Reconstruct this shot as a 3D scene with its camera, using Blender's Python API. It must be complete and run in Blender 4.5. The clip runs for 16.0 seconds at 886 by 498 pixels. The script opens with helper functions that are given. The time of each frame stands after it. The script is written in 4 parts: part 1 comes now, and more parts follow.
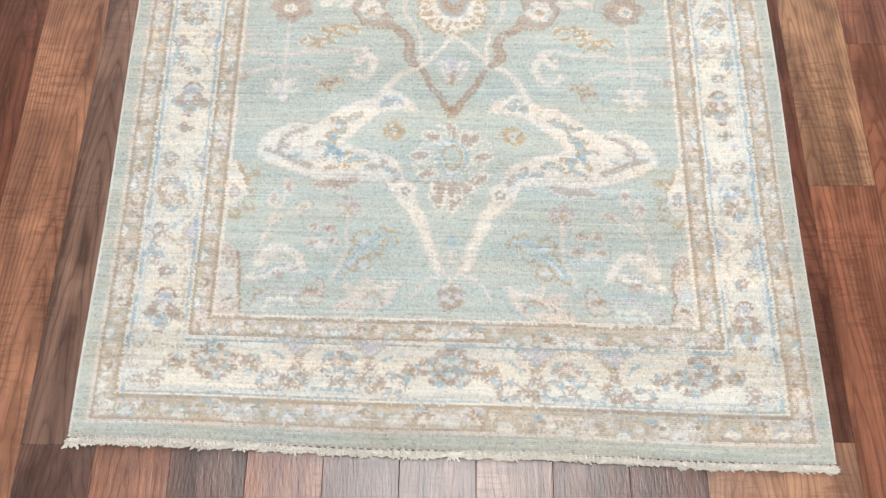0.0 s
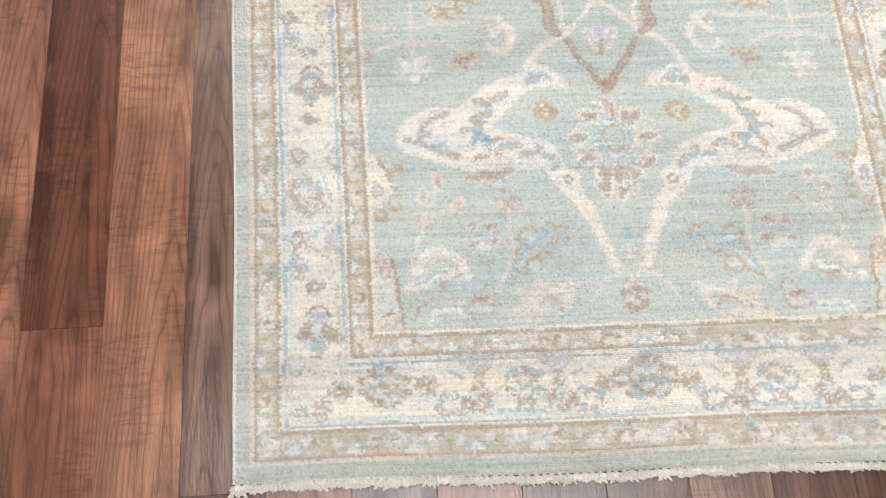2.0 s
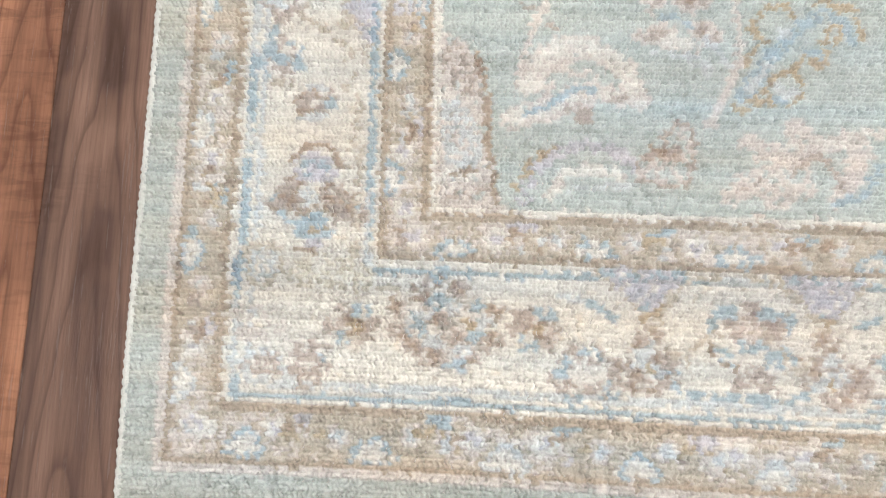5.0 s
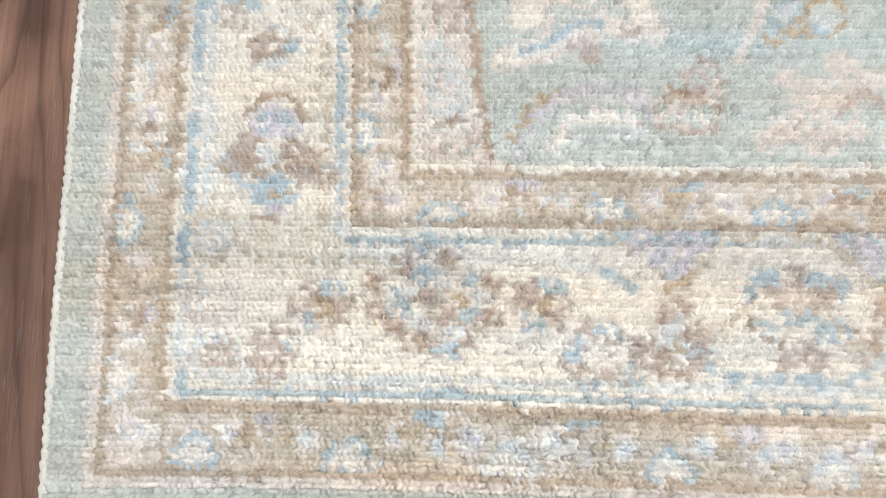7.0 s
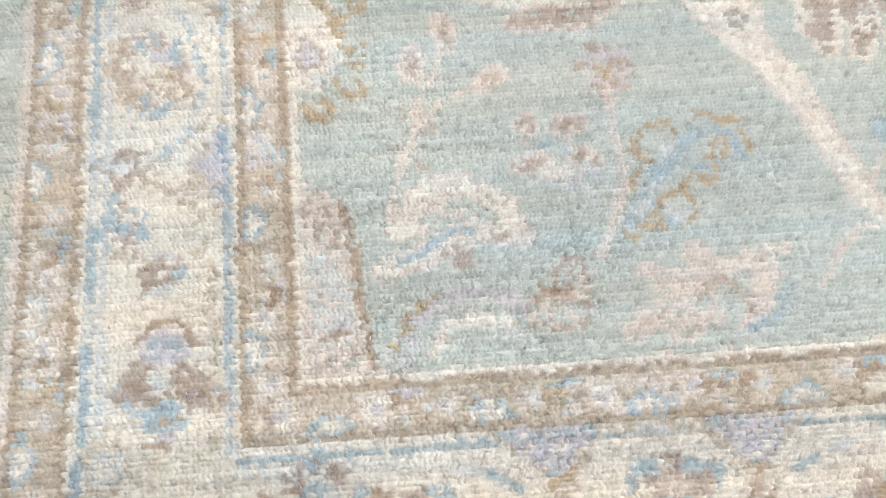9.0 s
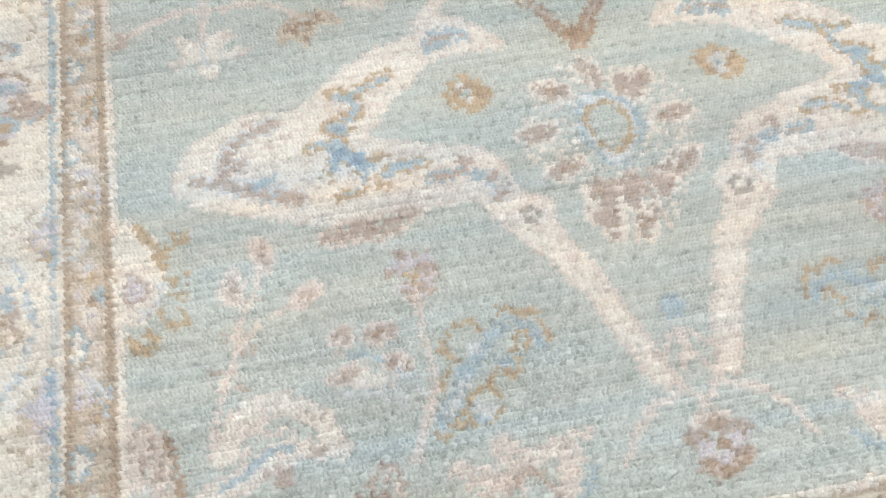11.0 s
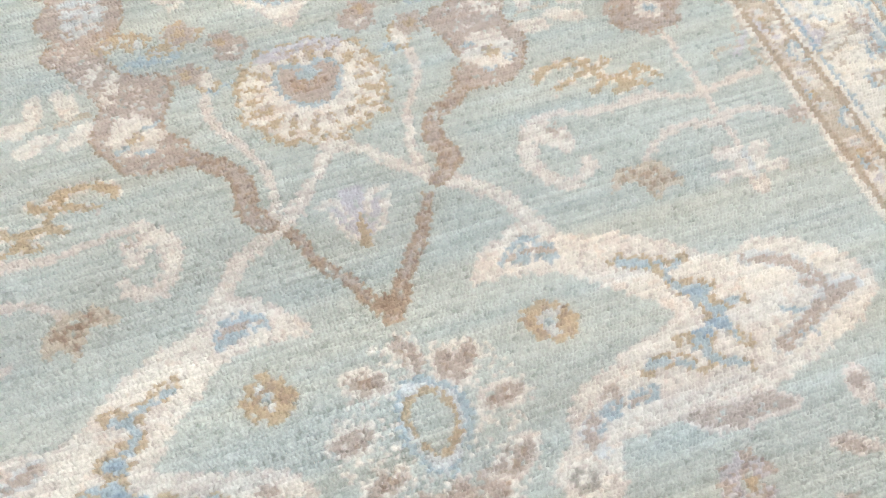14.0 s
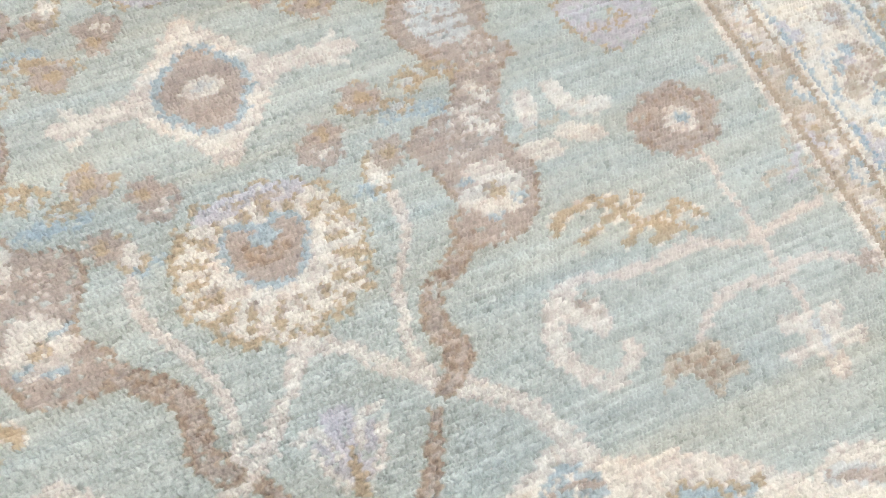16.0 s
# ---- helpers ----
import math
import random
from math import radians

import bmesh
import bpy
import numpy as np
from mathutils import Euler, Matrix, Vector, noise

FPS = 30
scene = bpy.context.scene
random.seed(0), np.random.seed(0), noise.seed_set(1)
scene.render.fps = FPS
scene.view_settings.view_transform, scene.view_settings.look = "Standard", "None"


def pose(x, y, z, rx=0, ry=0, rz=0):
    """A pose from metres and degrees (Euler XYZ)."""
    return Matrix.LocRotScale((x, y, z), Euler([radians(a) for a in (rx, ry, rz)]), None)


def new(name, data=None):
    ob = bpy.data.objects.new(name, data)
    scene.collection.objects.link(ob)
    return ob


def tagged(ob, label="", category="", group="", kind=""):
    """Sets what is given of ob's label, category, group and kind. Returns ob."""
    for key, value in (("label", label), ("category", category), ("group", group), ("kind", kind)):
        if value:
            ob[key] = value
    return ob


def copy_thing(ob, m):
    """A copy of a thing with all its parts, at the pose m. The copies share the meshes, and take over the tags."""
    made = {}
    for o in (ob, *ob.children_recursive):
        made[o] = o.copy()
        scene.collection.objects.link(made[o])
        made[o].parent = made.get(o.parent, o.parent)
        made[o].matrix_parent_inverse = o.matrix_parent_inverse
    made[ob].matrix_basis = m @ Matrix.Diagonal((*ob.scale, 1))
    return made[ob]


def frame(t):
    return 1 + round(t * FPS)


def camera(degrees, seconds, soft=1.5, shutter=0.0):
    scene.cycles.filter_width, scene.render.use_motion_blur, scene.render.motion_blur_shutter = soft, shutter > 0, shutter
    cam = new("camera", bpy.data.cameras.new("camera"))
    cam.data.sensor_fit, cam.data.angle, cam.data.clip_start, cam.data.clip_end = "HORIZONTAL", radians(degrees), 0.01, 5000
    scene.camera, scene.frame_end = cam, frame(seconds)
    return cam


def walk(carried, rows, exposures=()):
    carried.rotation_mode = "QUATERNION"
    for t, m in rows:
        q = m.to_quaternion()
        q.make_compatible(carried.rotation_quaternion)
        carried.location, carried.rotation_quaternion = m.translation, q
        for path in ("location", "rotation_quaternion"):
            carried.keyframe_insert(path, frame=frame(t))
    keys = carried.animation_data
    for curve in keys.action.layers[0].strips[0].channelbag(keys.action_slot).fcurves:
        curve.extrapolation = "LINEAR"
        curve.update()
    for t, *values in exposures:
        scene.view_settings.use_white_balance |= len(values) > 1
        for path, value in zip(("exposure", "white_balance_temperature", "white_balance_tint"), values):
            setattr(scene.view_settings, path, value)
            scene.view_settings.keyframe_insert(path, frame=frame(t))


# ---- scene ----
cam = camera(56.4, 16.0, soft=1.25)
METRES, EYE, TILT, LEAN = 2.0, 1.356, -89.45, 0.1
ROWS = [
    (0.0, 0.0, 0.0, 0.0, -0.23, 21.85, -0.57),
    (0.5, -0.0388, 0.0037, 0.0091, -2.22, 21.25, 0.37),
    (1.0, -0.1137, 0.0147, 0.0305, -2.07, 21.0, 2.55),
    (1.5, -0.1623, 0.0309, 0.0495, -1.37, 20.13, 3.27),
    (2.0, -0.1747, 0.0593, 0.0744, -2.03, 17.88, 3.66),
    (2.5, -0.1765, 0.0975, 0.1011, -1.24, 15.73, 1.97),
    (3.0, -0.1731, 0.1527, 0.1225, -0.61, 12.98, 1.39),
    (3.5, -0.1737, 0.2057, 0.1353, 0.2, 11.73, 0.01),
    (4.0, -0.1758, 0.2628, 0.1448, 0.73, 11.16, -0.58),
    (4.5, -0.1822, 0.3345, 0.1445, 0.87, 11.22, -1.23),
    (5.0, -0.1836, 0.3891, 0.1422, 1.4, 10.31, -1.37),
    (7.5, -0.1841, 0.4376, 0.1366, 0.51, 11.77, 1.17),
    (8.0, -0.1779, 0.4319, 0.1423, 0.04, 13.57, 2.42),
    (8.5, -0.1677, 0.4267, 0.1527, -0.34, 15.76, 3.96),
    (9.0, -0.1569, 0.4191, 0.1621, -0.19, 18.67, 5.07),
    (9.5, -0.1467, 0.4119, 0.1676, -0.35, 21.18, 6.5),
    (10.0, -0.1332, 0.4044, 0.1733, -0.31, 23.38, 7.99),
    (12.5, -0.0539, 0.3779, 0.1913, -0.25, 29.78, 14.78),
    (13.0, -0.0447, 0.3785, 0.2042, -1.0, 30.9, 15.0),
    (13.5, -0.0354, 0.3771, 0.2326, -1.37, 31.2, 16.53),
    (14.0, -0.0273, 0.3837, 0.2702, -1.21, 29.92, 19.6),
    (14.5, -0.0208, 0.4052, 0.3095, -2.66, 27.25, 22.11),
    (15.0, -0.0126, 0.4161, 0.3434, -3.4, 26.18, 24.3),
    (15.5, -0.0045, 0.4211, 0.3731, -4.73, 24.98, 25.16),
    (16.0, -0.0072, 0.4061, 0.4011, -4.85, 23.6, 24.3),
]
BASE = pose(-0.0126, -0.207, EYE, TILT, LEAN, 0)
walk(cam, [(t, BASE @ pose(METRES * x, METRES * y, METRES * z, 90 + pitch, roll, yaw)) for t, x, y, z, yaw, pitch, roll in ROWS],
     exposures=[(0.0, -0.17), (3.0, -0.14), (5.0, -0.24), (7.5, -0.16), (8.0, -0.25), (9.0, -0.26), (9.5, -0.50), (10.0, -0.43), (12.5, -0.33), (16.0, -0.36)])

# ---- world and light ----
world = bpy.data.worlds.new("world")
scene.world = world
world.use_nodes = True
world.node_tree.nodes["Background"].inputs["Color"].default_value = (0.9, 0.95, 1.0, 1)
world.node_tree.nodes["Background"].inputs["Strength"].default_value = 0.05
PANEL_GLOW = 30.0
CEILING_Z = 2.75


# ---- small tools ----
def lin(r, g, b, k=1.0):
    """Linear colour from 0..255 display values."""
    return tuple(k * (c / 255) ** 2.2 for c in (r, g, b))


def part(name, bm, material, parent=None, label=""):
    me = bpy.data.meshes.new(name)
    bm.to_mesh(me)
    bm.free()
    me.materials.append(material)
    ob = new(name, me)
    ob.parent = parent
    if label:
        tagged(ob, label)
    return ob


def box(bm, x0, x1, y0, y1, z0, z1):
    v = [bm.verts.new((x, y, z)) for x in (x0, x1) for y in (y0, y1) for z in (z0, z1)]
    for f in ((0, 1, 3, 2), (4, 6, 7, 5), (0, 4, 5, 1), (2, 3, 7, 6), (0, 2, 6, 4), (1, 5, 7, 3)):
        bm.faces.new([v[i] for i in f])


class Nodes:
    """A short way to write a node material."""

    def __init__(self, name, rough=0.6):
        self.mat = bpy.data.materials.new(name)
        self.mat.use_nodes = True
        self.tree = self.mat.node_tree
        self.bsdf = self.tree.nodes["Principled BSDF"]
        self.bsdf.inputs["Roughness"].default_value = rough

    def add(self, kind, **values):
        n = self.tree.nodes.new(kind)
        for key, value in values.items():
            if key in ("operation", "blend_type", "data_type", "wave_type", "bands_direction", "attribute_name", "feature", "wave_profile"):
                setattr(n, key, value)
            else:
                s = n.inputs[key.replace("_", " ")]
                if hasattr(value, "is_output"):
                    self.tree.links.new(value, s)
                else:
                    s.default_value = value
        return n

    def math(self, op, a, b=0.0):
        n = self.add("ShaderNodeMath", operation=op)
        for s, value in zip(n.inputs, (a, b)):
            if hasattr(value, "is_output"):
                self.tree.links.new(value, s)
            else:
                s.default_value = value
        return n.outputs[0]

    def mix(self, fac, a, b, how="MIX"):
        n = self.tree.nodes.new("ShaderNodeMix")
        n.data_type, n.blend_type = "RGBA", how
        for s, value in ((n.inputs[0], fac), (n.inputs[6], a), (n.inputs[7], b)):
            if hasattr(value, "is_output"):
                self.tree.links.new(value, s)
            else:
                s.default_value = value if not isinstance(value, tuple) or len(value) == 4 else (*value, 1)
        return n.outputs[2]

    def ramp(self, fac, *stops):
        n = self.add("ShaderNodeValToRGB", Fac=fac)
        e = n.color_ramp.elements
        while len(e) < len(stops):
            e.new(0.5)
        for el, (p, c) in zip(e, stops):
            el.position = p
            el.color = (*c, 1) if isinstance(c, tuple) else (c, c, c, 1)
        return n.outputs[0]

    def noise(self, vec, scale, detail=3.0, rough=0.5, dist=0.0):
        return self.add("ShaderNodeTexNoise", Vector=vec, Scale=scale, Detail=detail, Roughness=rough, Distortion=dist).outputs["Fac"]

    def mapped(self, vec, sx, sy, sz):
        return self.add("ShaderNodeMapping", Vector=vec, Scale=(sx, sy, sz)).outputs[0]

    def put(self, socket, value):
        self.tree.links.new(value, self.bsdf.inputs[socket])

    def bump(self, height, strength, distance):
        n = self.add("ShaderNodeBump", Height=height, Strength=strength, Distance=distance)
        self.put("Normal", n.outputs[0])


# ---- materials ----
def wood_material():
    m = Nodes("walnut_plank", 0.36)
    info = m.tree.nodes.new("ShaderNodeObjectInfo")
    co = m.tree.nodes.new("ShaderNodeTexCoord").outputs["Object"]
    shift = m.add("ShaderNodeVectorMath", operation="MULTIPLY")
    m.tree.links.new(info.outputs["Random"], shift.inputs[0])
    shift.inputs[1].default_value = (7.3, 31.0, 5.0)
    moved = m.add("ShaderNodeVectorMath", operation="ADD")
    m.tree.links.new(co, moved.inputs[0])
    m.tree.links.new(shift.outputs[0], moved.inputs[1])
    p = moved.outputs[0]
    rnd = info.outputs["Random"]
    sep = m.add("ShaderNodeSeparateXYZ", Vector=co)
    far = m.add("ShaderNodeSeparateXYZ", Vector=p)
    # flat-sawn rings: nested arches about a heart line that differs from board to board
    heart = m.math("MULTIPLY", m.math("SUBTRACT", m.math("FRACT", m.math("MULTIPLY", rnd, 17.3)), 0.5), 0.12)
    off = m.math("SUBTRACT", sep.outputs[0], heart)
    sway = m.math("MULTIPLY", m.noise(m.mapped(p, 12, 2.6, 1), 1.0, 3.0, 0.5), 5.0)
    arch = m.math("MULTIPLY", m.math("POWER", m.math("ABSOLUTE", off), 1.5), 330.0)
    steep = m.math("MULTIPLY", far.outputs[1], m.math("ADD", 3.0, m.math("MULTIPLY", m.math("FRACT", m.math("MULTIPLY", rnd, 5.7)), 13.0)))
    rings = m.math("FRACT", m.math("ADD", m.math("ADD", arch, steep), sway))
    line = m.ramp(rings, (0.0, 0.9), (0.22, 0.22), (0.6, 0.0), (0.94, 0.3), (1.0, 0.9))
    fibre = m.noise(m.mapped(p, 460, 16, 1), 1.0, 4.0, 0.65)
    pores = m.noise(m.mapped(p, 340, 40, 1), 1.0, 3.0, 0.6)
    figure = m.noise(m.mapped(p, 22, 120, 1), 1.0, 4.0, 0.65, 0.8)
    where = m.noise(m.mapped(p, 9, 5.0, 1), 1.0, 2.0)
    patches = m.noise(m.mapped(p, 26, 1.6, 1), 1.0, 4.0, 0.6, 0.5)
    clouds = m.noise(m.mapped(p, 6, 5.0, 1), 1.0, 3.0, 0.6)
    base = info.outputs["Color"]
    dark = m.mix(1.0, base, (0.34, 0.29, 0.29), "MULTIPLY")
    light = m.mix(1.0, base, (2.1, 2.05, 1.9), "MULTIPLY")
    col = m.mix(m.ramp(patches, (0.36, 0.0), (0.64, 1.0)), m.mix(0.7, base, dark), m.mix(0.45, base, light))
    col = m.mix(m.math("MULTIPLY", m.ramp(clouds, (0.5, 0.0), (0.64, 1.0)), 0.65), col, light)
    col = m.mix(m.math("MULTIPLY", line, 0.68), col, dark)
    col = m.mix(m.math("MULTIPLY", m.ramp(fibre, (0.42, 0.0), (0.68, 1.0)), 0.4), col, dark)
    cross = m.math("MULTIPLY", m.ramp(figure, (0.48, 0.0), (0.6, 1.0)), m.ramp(where, (0.46, 0.0), (0.58, 1.0)))
    col = m.mix(m.math("MULTIPLY", cross, 0.38), col, dark)
    m.put("Base Color", col)
    m.put("Roughness", m.ramp(fibre, (0.3, 0.15), (0.75, 0.32)))
    m.bsdf.inputs["Specular IOR Level"].default_value = 0.45
    m.bump(m.math("ADD", m.math("MULTIPLY", fibre, 0.5), pores), 0.55, 0.0010)
    return m.mat


def plain_material(name, colour, rough=0.9, scale=60.0, vary=0.12, relief=0.0003):
    m = Nodes(name, rough)
    co = m.tree.nodes.new("ShaderNodeTexCoord").outputs["Object"]
    n1, n2 = m.noise(co, scale, 4.0, 0.6), m.noise(co, scale * 0.06, 2.0)
    both = m.math("ADD", m.math("MULTIPLY", n1, 0.6), m.math("MULTIPLY", n2, 0.4))
    low = tuple(c * (1 - vary) for c in colour)
    high = tuple(min(1.0, c * (1 + vary)) for c in colour)
    m.put("Base Color", m.ramp(both, (0.35, low), (0.65, high)))
    if relief:
        m.bump(n1, 0.5, relief)
    return m.mat


def wool_material():
    m = Nodes("wool_pile", 0.95)
    co = m.tree.nodes.new("ShaderNodeTexCoord").outputs["Object"]
    dye = m.add("ShaderNodeAttribute", attribute_name="dye").outputs["Color"]
    tuft = m.noise(m.mapped(co, 900, 700, 900), 1.0, 3.0, 0.6)
    fuzz = m.noise(co, 2600.0, 2.0, 0.6)
    shade = m.ramp(tuft, (0.3, 0.86), (0.7, 1.1))
    m.put("Base Color", m.mix(1.0, dye, shade, "MULTIPLY"))
    m.bsdf.inputs["Sheen Weight"].default_value = 0.15
    m.bsdf.inputs["Specular IOR Level"].default_value = 0.15
    m.bump(m.math("ADD", tuft, m.math("MULTIPLY", fuzz, 0.15)), 0.3, 0.0006)
    return m.mat


def glow_material():
    m = Nodes("lit_diffuser", 0.4)
    m.bsdf.inputs["Base Color"].default_value = (0.9, 0.9, 0.9, 1)
    m.bsdf.inputs["Emission Color"].default_value = (0.998, 0.986, 0.984, 1)
    m.bsdf.inputs["Emission Strength"].default_value = PANEL_GLOW
    return m.mat


WOOD = wood_material()
WOOL = wool_material()
COTTON = plain_material("cotton_warp", (0.54, 0.52, 0.47), 0.95, 600.0, 0.35)
CORD = plain_material("wool_cord", (0.52, 0.53, 0.49), 0.95, 700.0, 0.15)
PAINT = plain_material("white_wall_paint", (0.66, 0.65, 0.64), 0.8, 30.0, 0.03, 0.0001)
TILE = plain_material("ceiling_board", (0.6, 0.6, 0.6), 0.9, 200.0, 0.04)
DARK = plain_material("dark_underlay", (0.03, 0.025, 0.02), 0.9, 50.0, 0.2, 0)
METAL = plain_material("white_enamel", (0.75, 0.75, 0.75), 0.4, 20.0, 0.02, 0)
GLOW = glow_material()

# ---- room ----
X0, X1, Y0, Y1 = -2.6598, 2.6206, -2.6, 5.2
bm = bmesh.new()
box(bm, X0, X1, Y0, Y1, -0.1, -0.012)
floor = tagged(part("floor", bm, DARK), "multi-tone walnut laminate plank floor", "floor", kind="structure")
for name, x0, x1, y0, y1 in (("wall_north", X0 - 0.12, X1 + 0.12, Y1, Y1 + 0.12), ("wall_south", X0 - 0.12, X1 + 0.12, Y0 - 0.12, Y0),
                             ("wall_west", X0 - 0.12, X0, Y0, Y1), ("wall_east", X1, X1 + 0.12, Y0, Y1)):
    bm = bmesh.new()
    box(bm, x0, x1, y0, y1, -0.1, CEILING_Z)
    tagged(part(name, bm, PAINT), "plain white painted wall", "wall", kind="structure")
bm = bmesh.new()
box(bm, X0 - 0.12, X1 + 0.12, Y0 - 0.12, Y1 + 0.12, CEILING_Z, CEILING_Z + 0.1)
tagged(part("ceiling", bm, TILE), "plain white ceiling", "ceiling", kind="structure")


def ceiling_light(x, y):
    thing = new("ceiling_light")
    thing.location = (x, y, CEILING_Z)
    bm = bmesh.new()
    for a in ((-0.61, 0.61, -0.31, -0.28), (-0.61, 0.61, 0.28, 0.31), (-0.61, -0.58, -0.28, 0.28), (0.58, 0.61, -0.28, 0.28)):
        box(bm, *a, -0.03, -0.001)
    part("frame", bm, METAL, thing)
    bm = bmesh.new()
    box(bm, -0.58, 0.58, -0.28, 0.28, -0.022, -0.012)
    part("diffuser", bm, GLOW, thing)
    return tagged(thing, "lit white rectangular ceiling light panel", "ceiling light", "ceiling lights")


lamp = ceiling_light(0.0, 0.3)
# Four more panels, added unseen as fill, kept clear of reflections in the floor.
for x, y in ((0.0, 2.5), (-1.9, 4.3), (1.9, 4.3), (0.0, -2.1)):
    copy_thing(lamp, pose(x, y, CEILING_Z))

# ---- the rug's design, knot by knot (millimetres: u across from the middle, v along from the front) ----
KNOT, WIDE, LONG = 3.3, 1227.6, 2056.0
NU, NV = int(WIDE / KNOT), int(LONG / KNOT)
rng = np.random.default_rng(7)
UU, VV = np.meshgrid((np.arange(NU) + 0.5) * KNOT - WIDE / 2, (np.arange(NV) + 0.5) * KNOT)
UU = UU + rng.normal(0, 0.4, UU.shape)
VV = VV + rng.normal(0, 0.4, VV.shape)


def streaks(along, across, amount, rng=rng):
    g = rng.normal(0, 1, (NV // across + 2, NU // along + 2))
    y, x = np.arange(NV) / across, np.arange(NU) / along
    y0, x0 = y.astype(int), x.astype(int)
    fy, fx = (y - y0)[:, None], (x - x0)[None, :]
    return amount * ((g[y0][:, x0] * (1 - fx) + g[y0][:, x0 + 1] * fx) * (1 - fy) + (g[y0 + 1][:, x0] * (1 - fx) + g[y0 + 1][:, x0 + 1] * fx) * fy)


# a hand-tied line wanders by a knot or so
U_STRAIGHT, V_STRAIGHT = UU, VV
UU = UU + streaks(6, 6, 1.5) + streaks(2, 2, 0.5)
VV = VV + streaks(6, 6, 1.5) + streaks(2, 2, 0.5)
U_STRAIGHT, V_STRAIGHT = 0.6 * U_STRAIGHT + 0.4 * UU, 0.6 * V_STRAIGHT + 0.4 * VV
WHITE_LEVEL = 0.83
SEA = lin(189, 198, 193, WHITE_LEVEL)
CREAM = lin(224, 222, 212, WHITE_LEVEL)
IVORY = lin(225, 223, 214, WHITE_LEVEL)
ROSE = lin(214, 208, 200, WHITE_LEVEL)
TAN = lin(195, 187, 172, WHITE_LEVEL)
BROWN = lin(170, 153, 135, WHITE_LEVEL)
TAUPE = lin(183, 172, 163, WHITE_LEVEL)
GOLD = lin(186, 170, 144, WHITE_LEVEL)
EDGE = lin(190, 195, 187, WHITE_LEVEL)
PALE = lin(204, 211, 211, WHITE_LEVEL)
BLUE = lin(171, 189, 197, WHITE_LEVEL)
DEEP = lin(152, 174, 190, WHITE_LEVEL)
LILAC = lin(198, 198, 203, WHITE_LEVEL)
GREY = lin(168, 165, 158, WHITE_LEVEL)
LINE = lin(177, 163, 145, WHITE_LEVEL)
art = np.empty((NV, NU, 3))
art[:] = SEA
zone = np.zeros((NV, NU), int)
FOLD = [(1, False), (-1, False), (1, True), (-1, True)]
LEFT, RIGHT = FOLD[::2], FOLD[1::2]
# the weaver's right half came out a little wider: the same lines from the middle, left and right
LINES_LEFT = (0, 85, 185, 322, 404, 440, 448, 532, 545, 586, 614)
LINES_RIGHT = (0, 88, 196, 340, 417, 453, 463, 535, 549, 587, 614)


def smooth(a, b, x):
    t = np.clip((x - a) / (b - a), 0, 1)
    return t * t * (3 - 2 * t)


def placed(pts, fold):
    """Points of the lower left quarter, folded over to another quarter."""
    p = np.array(pts, float).reshape(-1, 2)
    side, up = fold
    if side < 0:
        reach = np.abs(p[:, 0])
        p[:, 1] -= 9 * smooth(40, 120, reach) * (1 - smooth(345, 400, reach)) * (1 - smooth(690, 770, p[:, 1]))
        p[:, 0] = -np.sign(p[:, 0]) * np.interp(reach, LINES_LEFT, LINES_RIGHT)
    if up:
        p[:, 1] = LONG - p[:, 1]
    return p


def spline(p, steps=8, closed=False):
    n = len(p)
    if n < 3 and not closed:
        return p[0] + (p[1] - p[0]) * np.linspace(0, 1, 2 * steps)[:, None]
    out = []
    for i in range(n if closed else n - 1):
        a, b, c, d = (p[j % n] if closed else p[min(max(j, 0), n - 1)] for j in (i - 1, i, i + 1, i + 2))
        for t in np.arange(steps) / steps:
            out.append(0.5 * (2 * b + (c - a) * t + (2 * a - 5 * b + 4 * c - d) * t * t + (3 * b - a - 3 * c + d) * t ** 3))
    if not closed:
        out.append(p[-1])
    return np.array(out)


def window(p, reach):
    i0, i1 = np.searchsorted(np.arange(NU) * KNOT - WIDE / 2, (p[:, 0].min() - reach, p[:, 0].max() + reach))
    j0, j1 = np.searchsorted(np.arange(NV) * KNOT, (p[:, 1].min() - reach, p[:, 1].max() + reach))
    return slice(max(j0 - 1, 0), j1 + 1), slice(max(i0 - 1, 0), i1 + 1)


def lay(win, mask, colour, cover=1.0):
    if cover < 1:
        mask = mask & (rng.random(mask.shape) < cover)
    art[win][mask] = colour


def vine(pts, width, colour, end=None, cover=1.0, fold=FOLD, edge=None):
    """A line of knots along a curve, width mm wide at its start and end mm at its end."""
    end = width if end is None else end
    for f in fold:
        p = spline(placed(pts, f))
        r = np.maximum(np.linspace(width, end, len(p)) / 2, 2.7)
        grow = 3.0 if edge else 0.0
        win = window(p, max(width, end) + grow + 3)
        d = np.full(UU[win].shape, 1e9)
        for (x, y), k in zip(p, r):
            np.minimum(d, np.hypot(UU[win] - x, VV[win] - y) - k, out=d)
        if edge:
            lay(win, d < grow, edge, 0.8)
        lay(win, d < 0, colour, cover)


def inside(win, p):
    x, y, hit = UU[win], VV[win], np.zeros(UU[win].shape, bool)
    for a, b in zip(p, np.roll(p, -1, 0)):
        if a[1] != b[1]:
            hit ^= ((a[1] > y) != (b[1] > y)) & (x < (b[0] - a[0]) * (y - a[1]) / (b[1] - a[1]) + a[0])
    return hit


